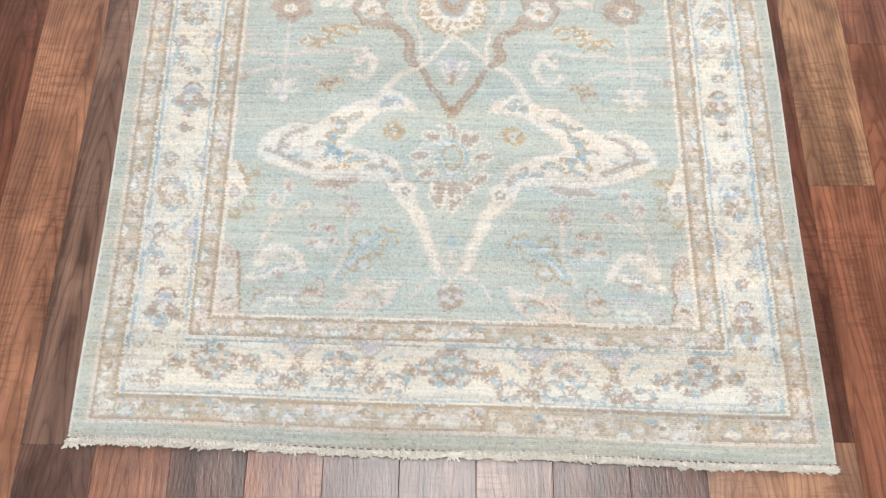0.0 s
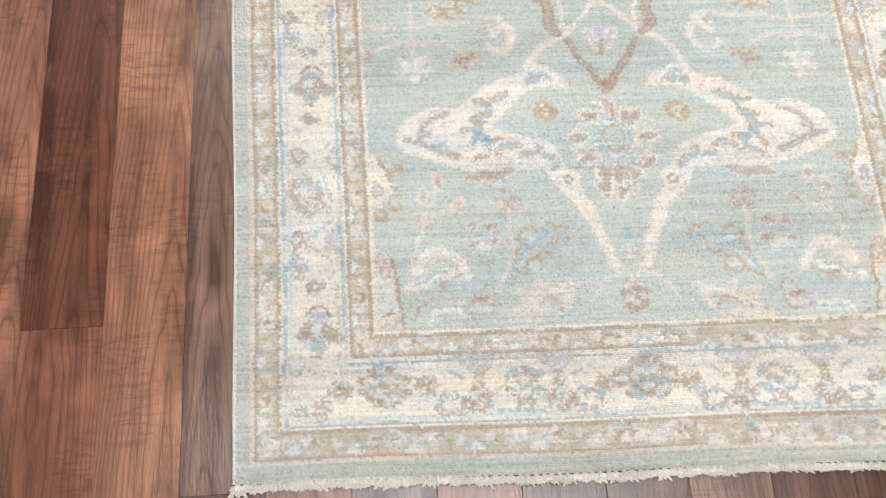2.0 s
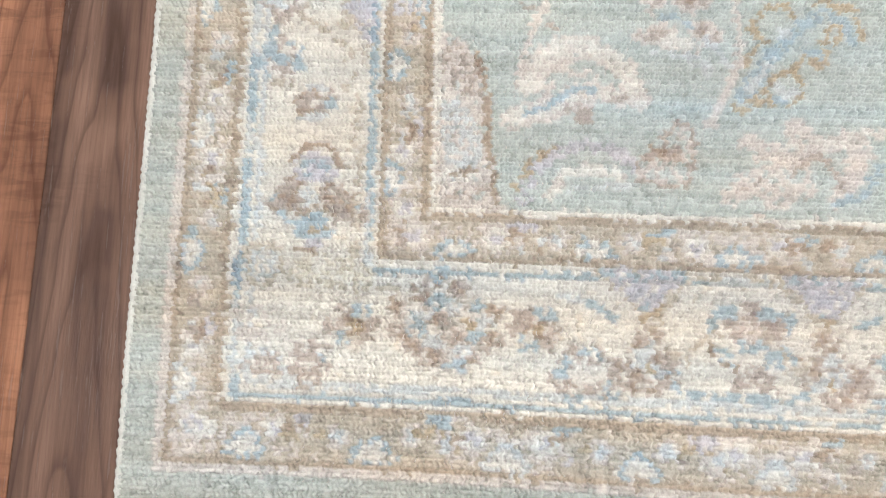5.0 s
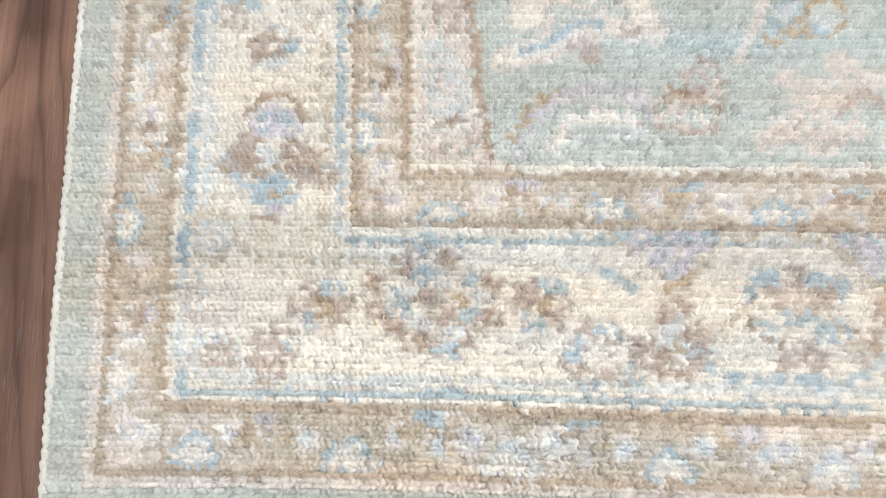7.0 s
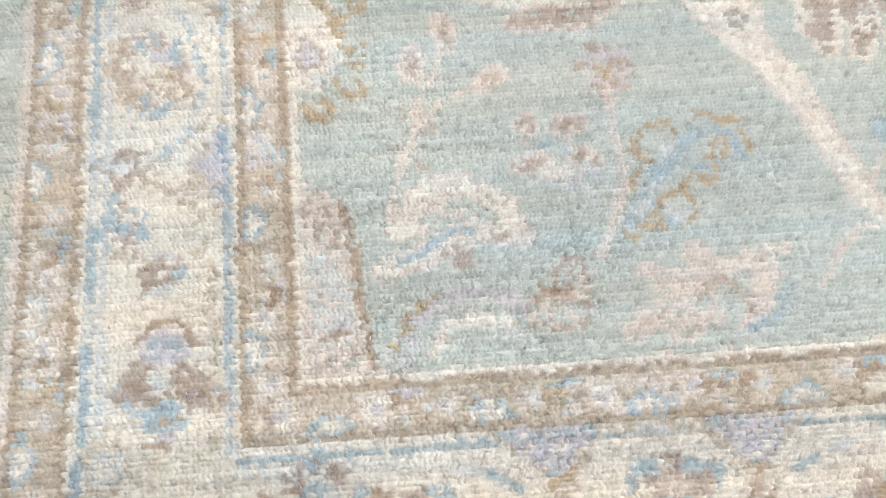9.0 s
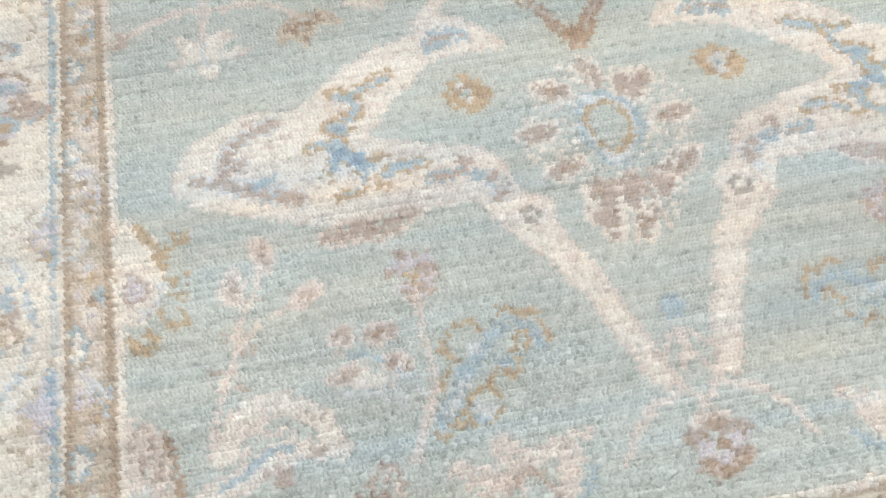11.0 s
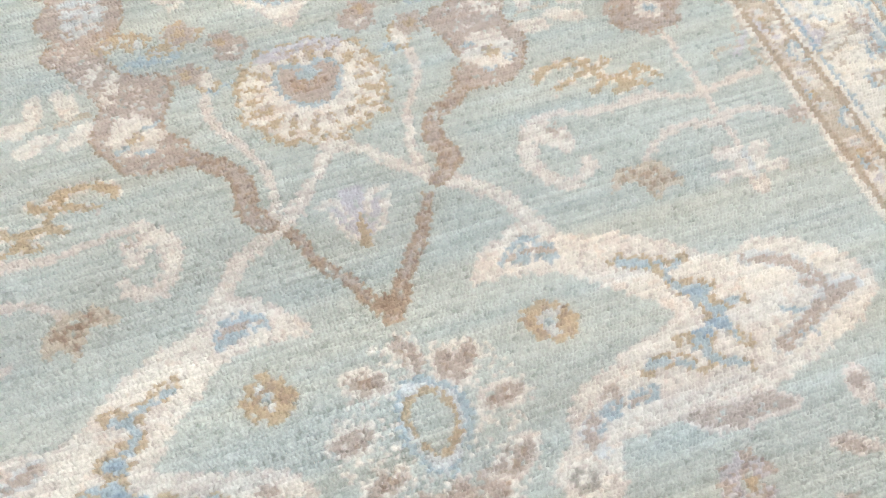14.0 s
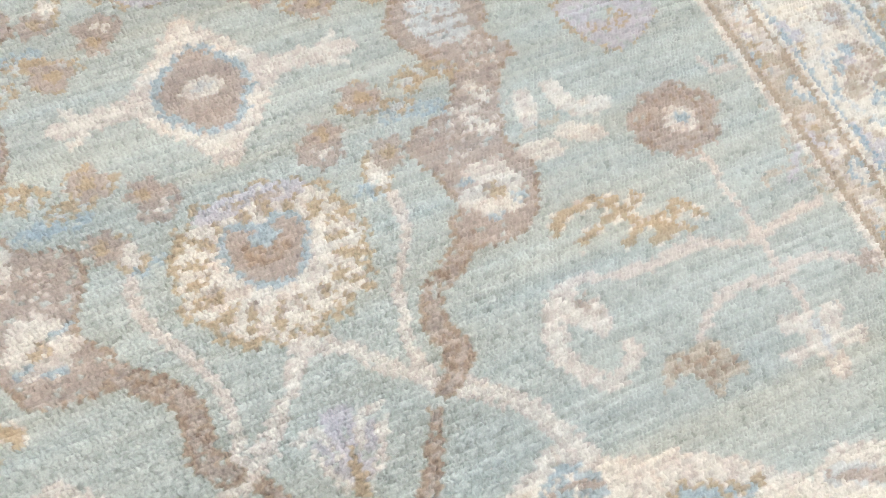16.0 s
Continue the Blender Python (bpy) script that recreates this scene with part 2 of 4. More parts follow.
def blob(pts, colour, edge=None, cover=1.0, fold=FOLD, thick=5.0):
    """A filled shape with a soft outline, and a rim of another colour."""
    for f in fold:
        p = spline(placed(pts, f), 5, True)
        win = window(p, 8)
        hit = inside(win, p)
        lay(win, hit, colour, cover)
        if edge:
            d = np.full(hit.shape, 1e9)
            for x, y in p:
                np.minimum(d, np.hypot(UU[win] - x, VV[win] - y), out=d)
            lay(win, d < thick / 2, edge, 0.85)


def dab(x, y, rx, ry, colour, turn=0.0, cover=1.0, fold=FOLD):
    a = np.arange(10) * math.tau / 10
    c, s = math.cos(radians(turn)), math.sin(radians(turn))
    pts = [(x + c * rx * math.cos(t) - s * ry * math.sin(t), y + s * rx * math.cos(t) + c * ry * math.sin(t)) for t in a]
    blob(pts, colour, None, cover, fold)


def rosette(x, y, r, petals, petal, core, rim=None, stretch=1.0, fold=FOLD, turn=0.0, lobes=0.18):
    """A round flower with lobed edge and a core."""
    n = petals * 4
    ring = []
    for i in range(n):
        t = math.tau * i / n + radians(turn)
        k = r * (1 - lobes + lobes * math.cos(petals * (t - radians(turn))))
        ring.append((x + k * math.cos(t), y + stretch * k * math.sin(t)))
    blob(ring, petal, rim, 1.0, fold, 4.0)
    dab(x, y, r * 0.36, r * 0.36 * stretch, core, 0, 1.0, fold)


def medal(x, y, r, lobes, stretch=1.0, fold=FOLD, fill=None, core=None):
    """A lobed flower: brown dotted outline, mixed blue and grey wool inside."""
    ring = []
    for i in range(lobes * 4):
        t = math.tau * i / (lobes * 4)
        k = r * (0.9 + 0.1 * math.cos(lobes * t))
        ring.append((x + k * math.cos(t), y + stretch * k * math.sin(t)))
    blob(ring, fill or lin(210, 207, 198, WHITE_LEVEL), lin(190, 175, 157, WHITE_LEVEL), 0.9, fold, 4.0)
    for c, cover in ((GREY, 0.3), (BLUE, 0.16), (TAN, 0.28), (BROWN, 0.08)):
        dab(x, y, r * 0.86, r * 0.86 * stretch, c, 0, cover, fold)
    for k in range(lobes):
        t = math.tau * (k + 0.5) / lobes
        dab(x + r * 0.92 * math.cos(t), y + stretch * r * 0.92 * math.sin(t), 3.5, 3.5, BROWN if k % 2 else GREY, 0, 0.8, fold)
    dab(x, y, max(3.4, r * 0.2), max(3.4, r * 0.2), core or GOLD, 0, 1.0, fold)


# -- frames of the border: bands given by their distance at the sides and at the ends --
U_BAND = np.where(U_STRAIGHT < 0, -U_STRAIGHT, np.interp(U_STRAIGHT, LINES_RIGHT, LINES_LEFT))


def beyond_line(side, end):
    return (U_BAND > side) | (V_STRAIGHT < end) | (V_STRAIGHT > LONG - end)


BANDS = (
    (400, 219, IVORY, 1), (406, 213, LINE, 1), (412, 208, TAN, 1), (437, 183, LINE, 1), (443, 178, CREAM, 2), (447, 173, BLUE, 2), (452, 168, CREAM, 2),
    (527, 88, PALE, 2), (532, 84, CREAM, 2), (536, 80, BLUE, 2), (542, 75, CREAM, 3), (546, 72, LINE, 3), (552, 67, TAN, 3), (579, 33, LINE, 3), (585, 29, ROSE, 3), (590, 23, EDGE, 4))
for side, end, colour, mark in BANDS:
    zone[beyond_line(side, end)] = mark


# -- the field --
def field_design():
    E = IVORY
    # taupe and pale lobes in the corner of the field
    blob([(-401, 348), (-381, 344), (-373, 326), (-365, 301), (-366, 262), (-360, 247), (-359, 218), (-404, 220), (-403, 284)], ROSE, None, 0.9)
    blob([(-396, 347), (-378, 338), (-371, 318), (-367, 305), (-383, 302), (-397, 310)], TAUPE, None, 0.5)
    blob([(-401, 291), (-387, 298), (-375, 286), (-372, 263), (-377, 248), (-392, 246), (-399, 265)], PALE, None, 0.75)
    vine([(-374, 336), (-365, 301), (-365, 289), (-367, 264), (-361, 247), (-359, 225)], 4, BROWN, cover=0.85)
    vine([(-400, 234), (-391, 243), (-384, 239), (-375, 244)], 5, E, cover=0.9)
    vine([(-393, 237), (-386, 244), (-376, 248)], 3.5, BROWN, cover=0.8)
    for x, y in [(-393, 227), (-370, 233), (-384, 228)]:
        dab(x, y, 7, 4, TAUPE, 0, 0.6)
    # side flower with gold lobes
    blob([(-397, 513), (-382, 503), (-370, 486), (-366, 463), (-369, 440), (-378, 425), (-395, 422), (-399, 444)], E)
    blob([(-394, 467), (-386, 461), (-382, 449), (-390, 440), (-396, 444)], LILAC, TAUPE, 0.9)
    vine([(-386, 509), (-378, 490), (-371, 476), (-362, 488), (-349, 486), (-353, 496), (-361, 494)], 7, GOLD, 6, 0.85)
    vine([(-367, 474), (-368, 459), (-358, 457), (-349, 461)], 6, GOLD, 5, 0.8)
    vine([(-350, 451), (-353, 438), (-361, 443), (-368, 440)], 6, GOLD, 5, 0.7)
    vine([(-374, 431), (-366, 416), (-354, 421), (-355, 429)], 7, GOLD, 5, 0.85)
    vine([(-395, 410), (-385, 400), (-377, 405), (-383, 413)], 8, GOLD, 6, 0.85)
    vine([(-371, 454), (-374, 436), (-386, 426)], 5, PALE)
    # three-budded sprig
    vine([(-340, 325), (-336, 350), (-323, 379), (-316, 409), (-309, 427)], 8, ROSE, 6, 0.85)
    vine([(-316, 391), (-299, 407), (-277, 419)], 6, ROSE, cover=0.85)
    for x, y, a in [(-294, 464, 100), (-318, 442, 80), (-264, 425, 30)]:
        dab(x, y, 17, 9, ROSE, a)
        dab(x, y, 10, 5, TAUPE, a, 0.75)
    vine([(-309, 424), (-302, 439), (-296, 455)], 4, ROSE)
    for x, y, a in [(-326, 401, 60), (-306, 390, 20), (-334, 376, 120), (-319, 357, 30)]:
        dab(x, y, 9, 5, TAUPE, a, 0.45)
    # four-petalled flower beside the stem
    for x, y, a in [(-243, 385, 60), (-216, 384, 10), (-244, 356, 10), (-209, 357, -25)]:
        dab(x, y, 15, 9, ROSE, a, 0.9)
        dab(x, y, 11, 6, TAUPE, a, 0.8)
        dab(x, y, 6, 3, BROWN, a, 0.5)
    vine([(-240, 369), (-229, 369), (-216, 361)], 5, BLUE, cover=0.9)
    blob([(-244, 349), (-232, 357), (-218, 350), (-211, 341), (-226, 340), (-241, 343)], E, None, 0.9)
    vine([(-208, 351), (-200, 342), (-194, 332)], 4, PALE)
    # white wing with a blue vein
    vine([(-335, 315), (-319, 338), (-301, 344), (-282, 341), (-267, 327), (-257, 305)], 17, E, 12, 0.9, edge=ROSE)
    vine([(-346, 288), (-325, 292), (-306, 304), (-286, 310), (-271, 305)], 13, E, 9, 0.9, edge=ROSE)
    vine([(-326, 323), (-307, 322), (-289, 323)], 9, ROSE, 7, 0.5)
    vine([(-340, 289), (-321, 296), (-305, 309), (-290, 311)], 4, BLUE, cover=0.8)
    vine([(-320, 323), (-306, 332), (-324, 303)], 5, ROSE, cover=0.8)
    blob([(-310, 297), (-299, 302), (-286, 295), (-293, 284), (-306, 283)], TAUPE, None, 0.75)
    dab(*(-274, 303), 9, 4, TAUPE, 20, 0.7)
    vine([(-244, 339), (-220, 337), (-206, 327)], 9, PALE, cover=0.7)
    # lilac arch with a cream one under it
    vine([(-340, 227), (-332, 247), (-315, 262), (-293, 267), (-273, 265), (-259, 250)], 10, LILAC, 8, 0.88)
    vine([(-343, 235), (-333, 254), (-318, 266)], 4, GOLD, cover=0.75)
    vine([(-321, 230), (-309, 246), (-287, 250), (-270, 246)], 9, E, 8, 0.92)
    vine([(-310, 234), (-295, 238), (-267, 239)], 6, PALE, cover=0.8)
    # small rose flower on the stem
    blob([(-240, 276), (-228, 287), (-217, 278), (-218, 261), (-226, 242), (-246, 241), (-259, 246), (-253, 258), (-240, 261)], ROSE, TAUPE, 0.45, thick=5)
    blob([(-239, 263), (-228, 270), (-226, 257), (-237, 255)], TAUPE, None, 0.8)
    vine([(-250, 266), (-241, 263), (-232, 261)], 5, BROWN, cover=0.7)
    # lilac rosette and its long stem
    for x, y in [(-196, 432), (-186, 441), (-174, 437), (-170, 423), (-177, 413), (-191, 414)]:
        dab(x, y, 8, 7, LILAC, 0, 0.9)
        dab(x, y, 9, 8, TAUPE, 0, 0.3)
    for x, y in [(-202, 429), (-190, 445), (-168, 429), (-174, 413), (-187, 408)]:
        dab(x, y, 5, 5, TAUPE, 0, 0.8)
    dab(*(-184, 426), 5, 5, GOLD)
    vine([(-183, 412), (-184, 374), (-185, 340), (-197, 308), (-206, 285)], 6.5, ROSE)
    # blue plume with gold curls
    for pts in ([(-174, 364), (-165, 376), (-153, 380), (-146, 373)], [(-181, 332), (-175, 344), (-167, 351), (-171, 360)], [(-131, 381), (-122, 388), (-113, 380), (-104, 381), (-98, 369), (-95, 356)],
                [(-171, 303), (-163, 320), (-151, 328), (-140, 319), (-145, 305), (-157, 302), (-164, 306)], [(-120, 352), (-115, 363), (-107, 361), (-111, 353)], [(-191, 299), (-183, 297), (-175, 306)],
                [(-145, 329), (-138, 339), (-127, 334), (-120, 342)]):
        vine(pts, 5.5, GOLD, 5, 0.88)
    vine([(-184, 309), (-171, 325), (-158, 342), (-144, 360), (-124, 372), (-108, 369), (-101, 356)], 13, BLUE, 8, 0.85)
    vine([(-180, 311), (-169, 326), (-161, 336)], 6, PALE)
    vine([(-137, 345), (-129, 343), (-122, 335)], 7, BLUE, 5, 0.7)
    for x, y in [(-156, 314), (-148, 311), (-152, 359)]:
        dab(x, y, 6, 5, PALE, 0, 0.9)
    dab(*(-157, 307), 5, 3, BLUE)
    # pale flower at the foot
    for pts in ([(-194, 235), (-167, 248), (-139, 266), (-112, 276), (-90, 284)], [(-180, 273), (-161, 267), (-144, 257)], [(-147, 284), (-135, 269)], [(-104, 271), (-110, 249), (-122, 233)], [(-166, 233), (-140, 240)]):
        vine(pts, 17, ROSE, 12, 0.85)
    vine([(-153, 273), (-135, 269), (-112, 276), (-96, 283)], 9, E, 8, 0.8)
    vine([(-151, 250), (-136, 261), (-126, 259), (-118, 240)], 5, TAUPE, cover=0.9)
    vine([(-119, 231), (-105, 237), (-90, 256)], 9, BLUE, 6, 0.75)
    vine([(-176, 260), (-161, 264), (-155, 256)], 5, ROSE)
    vine([(-190, 238), (-168, 244)], 5, TAUPE, cover=0.6)
    # long-stemmed palmette that springs from the foot of the field
    vine([(-40, 375), (-20, 318), (-16, 300), (-44, 286), (-68, 256)], 8, ROSE, 6, 0.85)
    vine([(-25, 318), (-13, 336), (-1, 346), (1, 333), (-9, 314)], 5, ROSE)
    vine([(-16, 306), (0, 288), (20, 264)], 6, ROSE)
    dab(0, 363, 9, 12, BLUE, 0, 0.85)
    for x, y in ((-16, 266), (16, 266), (-12, 246), (12, 246), (0, 272), (0, 240)):
        dab(x, y, 10, 7, TAUPE, 0, 0.85)
        dab(x, y, 8, 6, BROWN, 0, 0.4)
    for x, y in ((-12, 256), (12, 258), (0, 246)):
        dab(x, y, 6, 5, LILAC, 0, 0.9)
    dab(0, 256, 5, 5, BROWN, 0, 0.9)
    # great white wings
    wing = [(-136, 662), (-119, 676), (-95, 667), (-80, 653), (-63, 630), (-87, 630), (-112, 629), (-134, 622), (-161, 599), (-184, 577), (-198, 561), (-182, 552), (-134, 537), (-108, 527), (-93, 509), (-86, 488), (-67, 470), (-72, 444), (-95, 442), (-109, 458), (-117, 482), (-144, 482), (-184, 483), (-215, 480), (-258, 487), (-299, 502), (-336, 516), (-357, 538), (-346, 564), (-321, 587), (-283, 600), (-252, 595), (-221, 620), (-185, 642)]
    blob(wing, E, ROSE, thick=4)
    vine([(-88, 453), (-68, 423), (-48, 380), (-35, 342), (-25, 310)], 27, E, 11, edge=ROSE)
    rosette(*(-84, 459), 10, 5, GREY, E, None)
    blob([(-249, 469), (-228, 482), (-201, 482), (-181, 489), (-164, 482), (-172, 474), (-194, 463), (-217, 462), (-241, 463)], TAUPE, ROSE, 0.88)
    blob([(-138, 646), (-124, 661), (-102, 659), (-91, 644), (-115, 640), (-132, 634)], BLUE, None, 0.8)
    vine([(-135, 643), (-119, 649), (-98, 648)], 5, TAUPE, cover=0.9)
    # the blue crawler within the wing, rimmed with gold
    for pts in ([(-170, 620), (-193, 612), (-205, 607), (-222, 607)], [(-205, 607), (-204, 586), (-225, 580), (-228, 569), (-216, 563), (-210, 576)], [(-217, 572), (-222, 556), (-246, 555)],
                [(-222, 556), (-208, 536), (-189, 537)], [(-208, 536), (-206, 514), (-225, 506)], [(-191, 510), (-182, 524), (-155, 523)], [(-228, 536), (-235, 522)]):
        vine(pts, 13, GOLD, 11, 0.7)
    for pts in ([(-173, 617), (-192, 611), (-205, 606)], [(-217, 604), (-205, 597), (-208, 581), (-225, 574), (-214, 565)], [(-219, 567), (-223, 555), (-244, 557)], [(-227, 547), (-205, 538), (-197, 528)],
                [(-206, 533), (-205, 517), (-223, 507)], [(-187, 517), (-177, 524), (-157, 525)], [(-224, 551), (-228, 531)]):
        vine(pts, 7, BLUE, 6, 0.92)
    for x, y in [(-219, 572), (-220, 544), (-207, 539)]:
        dab(x, y, 8, 5, DEEP, 20, 0.8)
    # taupe leaves at the tip and the heel of the wing
    vine([(-269, 586), (-294, 577), (-310, 563), (-316, 548), (-300, 552)], 9, TAUPE, 8, 0.85, edge=PALE)
    vine([(-340, 540), (-318, 536), (-294, 524), (-259, 509)], 9, TAUPE, 13, 0.85, edge=PALE)
    vine([(-318, 541), (-302, 550)], 6, TAUPE, cover=0.9)
    vine([(-291, 528), (-275, 537)], 8, BLUE, 6, 0.75)
    dab(*(-281, 513), 10, 4, BLUE, 10, 0.6)
    vine([(-153, 507), (-135, 509), (-117, 502), (-106, 494)], 12, BLUE, 10, 0.7)
    vine([(-149, 508), (-127, 510), (-130, 522), (-119, 516)], 6, TAUPE, cover=0.9)
    vine([(-105, 499), (-98, 489), (-104, 480)], 10, TAUPE, 8, 0.8, edge=PALE)
    # stems above the wings
    vine([(-131, 667), (-111, 695), (-85, 717), (-55, 735), (-25, 769), (1, 802)], 10, E, 8, edge=ROSE, fold=LEFT)
    vine([(-134, 661), (-125, 687), (-113, 710), (-91, 726), (-64, 740), (-40, 765), (-15, 792), (11, 806)], 11, E, 7, edge=ROSE, fold=RIGHT)
    vine([(-58, 721), (-44, 689), (-21, 655), (-1, 618)], 12, BROWN, 13, 0.85)
    vine([(-58, 721), (-44, 689), (-21, 655), (-1, 618)], 5, TAUPE, 5, 0.7)
    dab(0, 630, 8, 12, BROWN, 0, 0.9)
    # the star flower between the wings
    blob([(-73, 534), (-51, 579), (-10, 606), (20, 591), (57, 578), (77, 531), (59, 501), (66, 485), (42, 450), (18, 425), (-28, 433), (-33, 462), (-58, 489)], E, None, 0.25, LEFT)
    star = [(1, 586, 100), (24, 565, 80), (40, 567, 60), (-36, 572, -25), (55, 532, 10), (-58, 533, 5), (-45, 496, 30), (-27, 460, 70), (1, 466, 90), (30, 469, 60), (49, 486, 30), (4, 437, 60), (-22, 444, 90)]
    for x, y, a in star:
        dab(x, y, 22, 12, E, a, 0.8, LEFT)
    for x, y, a in star:
        dab(x, y, 17, 8, TAUPE, a, 0.85, LEFT)
        dab(x, y, 9, 5, BROWN, a, 0.3, LEFT)
    blob([(-34, 486), (-13, 478), (18, 483), (37, 483), (25, 460), (-2, 451), (-22, 462)], TAUPE, None, 0.7, LEFT)
    for pts in ([(-13, 459), (-17, 432)], [(7, 454), (10, 428)], [(-37, 476), (-31, 454)], [(22, 482), (42, 471)]):
        vine(pts, 5, E, cover=0.85, fold=LEFT)
    blob([(-9, 562), (11, 560), (27, 537), (21, 510), (0, 488), (-16, 509), (-22, 533)], PALE, BLUE, fold=LEFT, thick=6)
    blob([(-6, 551), (11, 551), (19, 531), (13, 511), (0, 502), (-10, 517), (-14, 537)], SEA, GOLD, fold=LEFT, thick=6)
    for k in range(8):
        t = math.tau * k / 8
        dab(-107 + 14 * math.cos(t), 585 + 13 * math.sin(t), 8, 7, GOLD, math.degrees(t), 0.9)
    dab(-107, 585, 18, 16, BROWN, 0, 0.3)
    for x, y in ((-112, 592), (-100, 588), (-106, 577)):
        dab(x, y, 4.5, 3.5, PALE, 0, 0.9)
    dab(-107, 585, 4, 4, BLUE)
    # lily in the fork
    for pts in ([(3, 746), (5, 726), (2, 700)], [(-18, 728), (-12, 714), (0, 695)], [(-8, 745), (-4, 726), (-1, 703)]):
        vine(pts, 9, LILAC, 6, 0.88)
    for pts in ([(28, 739), (15, 737), (8, 719)], [(-24, 725), (-16, 708), (-5, 693)]):
        vine(pts, 8, E, 6, 0.85)
    vine([(0, 719), (0, 704), (-2, 689)], 4.5, GOLD)
    # brown arabesque
    vine([(-72, 736), (-85, 751), (-82, 774), (-87, 795), (-105, 812), (-126, 829)], 19, BROWN, 19, 0.9)
    vine([(-72, 736), (-85, 751), (-82, 774), (-87, 795), (-105, 812), (-126, 829)], 11, TAUPE, 13, 0.7)
    blob([(-119, 840), (-129, 821), (-166, 821), (-184, 842), (-194, 865), (-191, 888), (-185, 902), (-208, 957), (-226, 981), (-214, 999), (-225, 1034), (-162, 1060), (-146, 1027), (-156, 997), (-172, 966), (-156, 938), (-126, 928), (-120, 908), (-131, 876), (-132, 855)], TAUPE, BROWN, 0.92)
    for x, y in [(-180, 1032), (-191, 934), (-155, 904), (-200, 979)]:
        dab(x, y, 16, 22, ROSE, 20, 0.12)
    for x, y in [(-153, 877), (-166, 877), (-173, 863), (-166, 850), (-153, 848), (-144, 859)]:
        dab(x, y, 11, 9, E)
    for x, y in [(-144, 873), (-173, 849), (-152, 841)]:
        dab(x, y, 8, 4, BLUE, 0, 0.8)
    dab(*(-161, 860), 8, 7, GOLD, 0, 0.8)
    for x, y in [(-172, 1023), (-194, 1020), (-194, 1007), (-176, 1009)]:
        dab(x, y, 12, 6, PALE, 0, 0.85)
    for x, y in [(-185, 949), (-170, 931), (-175, 915)]:
        dab(x, y, 12, 7, E, 60, 0.7)
    # five white petals beside it
    for x, y, a in [(-212, 919, 110), (-240, 919, 80), (-259, 902, 180), (-241, 881, 200), (-207, 878, 210)]:
        dab(x, y, 19, 9, E, a)
    vine([(-194, 898), (-217, 900), (-242, 901)], 5, TAN, cover=0.8)
    for x, y in [(-106, 982), (-93, 970), (-109, 963), (-151, 982), (-168, 980), (-139, 975), (-124, 957)]:
        dab(x, y, 15, 9, GOLD, 30, 0.7)
        dab(x, y, 5, 4, PALE, 0, 0.8)
    for x, y in [(-116, 948), (-138, 948), (-149, 949)]:
        dab(x, y, 12, 7, BLUE, 15, 0.65)
    # white tendrils beside the round flower
    vine([(-65, 742), (-61, 765), (-64, 792), (-71, 817), (-90, 849), (-93, 874), (-89, 896)], 9, ROSE, 7)
    vine([(-63, 746), (-61, 769), (-65, 796)], 5, E)
    for x, y in [(-51, 946), (-59, 947), (-69, 935), (-58, 931), (-50, 938)]:
        dab(x, y, 9, 7, TAUPE, 0, 0.9)
    dab(*(-59, 940), 7, 6, E)
    blob([(-86, 922), (-98, 922), (-96, 901), (-86, 890), (-80, 903)], E, GOLD, 0.9)
    dab(*(-78, 893), 12, 6, BLUE, 20, 0.6)
    # round flower
    for k in range(9):
        t = math.tau * (k + 0.5) / 9
        dab(47 * math.cos(t), 868 + 42 * math.sin(t), 25 + 3 * (k % 2), 17, GOLD, math.degrees(t), 0.7)
    for k in range(9):
        t = math.tau * (k + 0.5) / 9
        dab(43 * math.cos(t), 868 + 38 * math.sin(t), 23, 15, E, math.degrees(t))
        dab(46 * math.cos(t), 868 + 40 * math.sin(t), 8, 5, TAUPE, math.degrees(t), 0.75)
    for k in range(9):
        t = math.tau * k / 9
        dab(52 * math.cos(t), 868 + 46 * math.sin(t), 12, 4.5, GOLD, math.degrees(t), 0.75)
    dab(0, 868, 36, 31, E)
    blob([(-30, 888), (-14, 900), (2, 894), (18, 900), (28, 882), (20, 858), (0, 846), (-22, 860)], TAUPE, BLUE, thick=6)
    dab(0, 876, 16, 12, BROWN, 0, 0.5)
    dab(0, 886, 12, 6, BLUE)
    dab(-16, 920, 26, 9, LILAC, 10, 0.75)
    dab(-12, 918, 10, 5, TAUPE, 0, 0.6)
    # white lozenge in the middle of the rug
    blob([(0, 954), (-16, 972), (-40, 1000), (-58, 1028), (-40, 1056), (-16, 1084), (0, 1102), (16, 1084), (40, 1056), (58, 1028), (40, 1000), (16, 972)], E, ROSE, fold=FOLD[:1])
    vine([(-50, 1028), (-80, 1026), (-112, 1028)], 14, E, 9, edge=ROSE)
    vine([(-84, 1026), (-104, 1012)], 7, E)
    blob([(0, 985), (-22, 1000), (-36, 1028), (-22, 1056), (0, 1071), (22, 1056), (36, 1028), (22, 1000)], TAUPE, BLUE, fold=FOLD[:1], thick=7)
    dab(0, 1028, 17, 9, E)
    dab(0, 1028, 9, 4, PALE)
    # side sprays
    for x, y in [(-305, 884), (-325, 886), (-341, 870), (-329, 847), (-311, 841), (-293, 856), (-293, 871)]:
        dab(x, y, 17, 14, TAUPE, 0, 0.92)
        dab(x, y, 14, 11, BROWN, 0, 0.25)
    dab(*(-315, 864), 22, 18, TAUPE, 0, 0.9)
    dab(*(-317, 863), 14, 11, E)
    dab(*(-318, 863), 7, 6, BLUE, 0, 0.8)
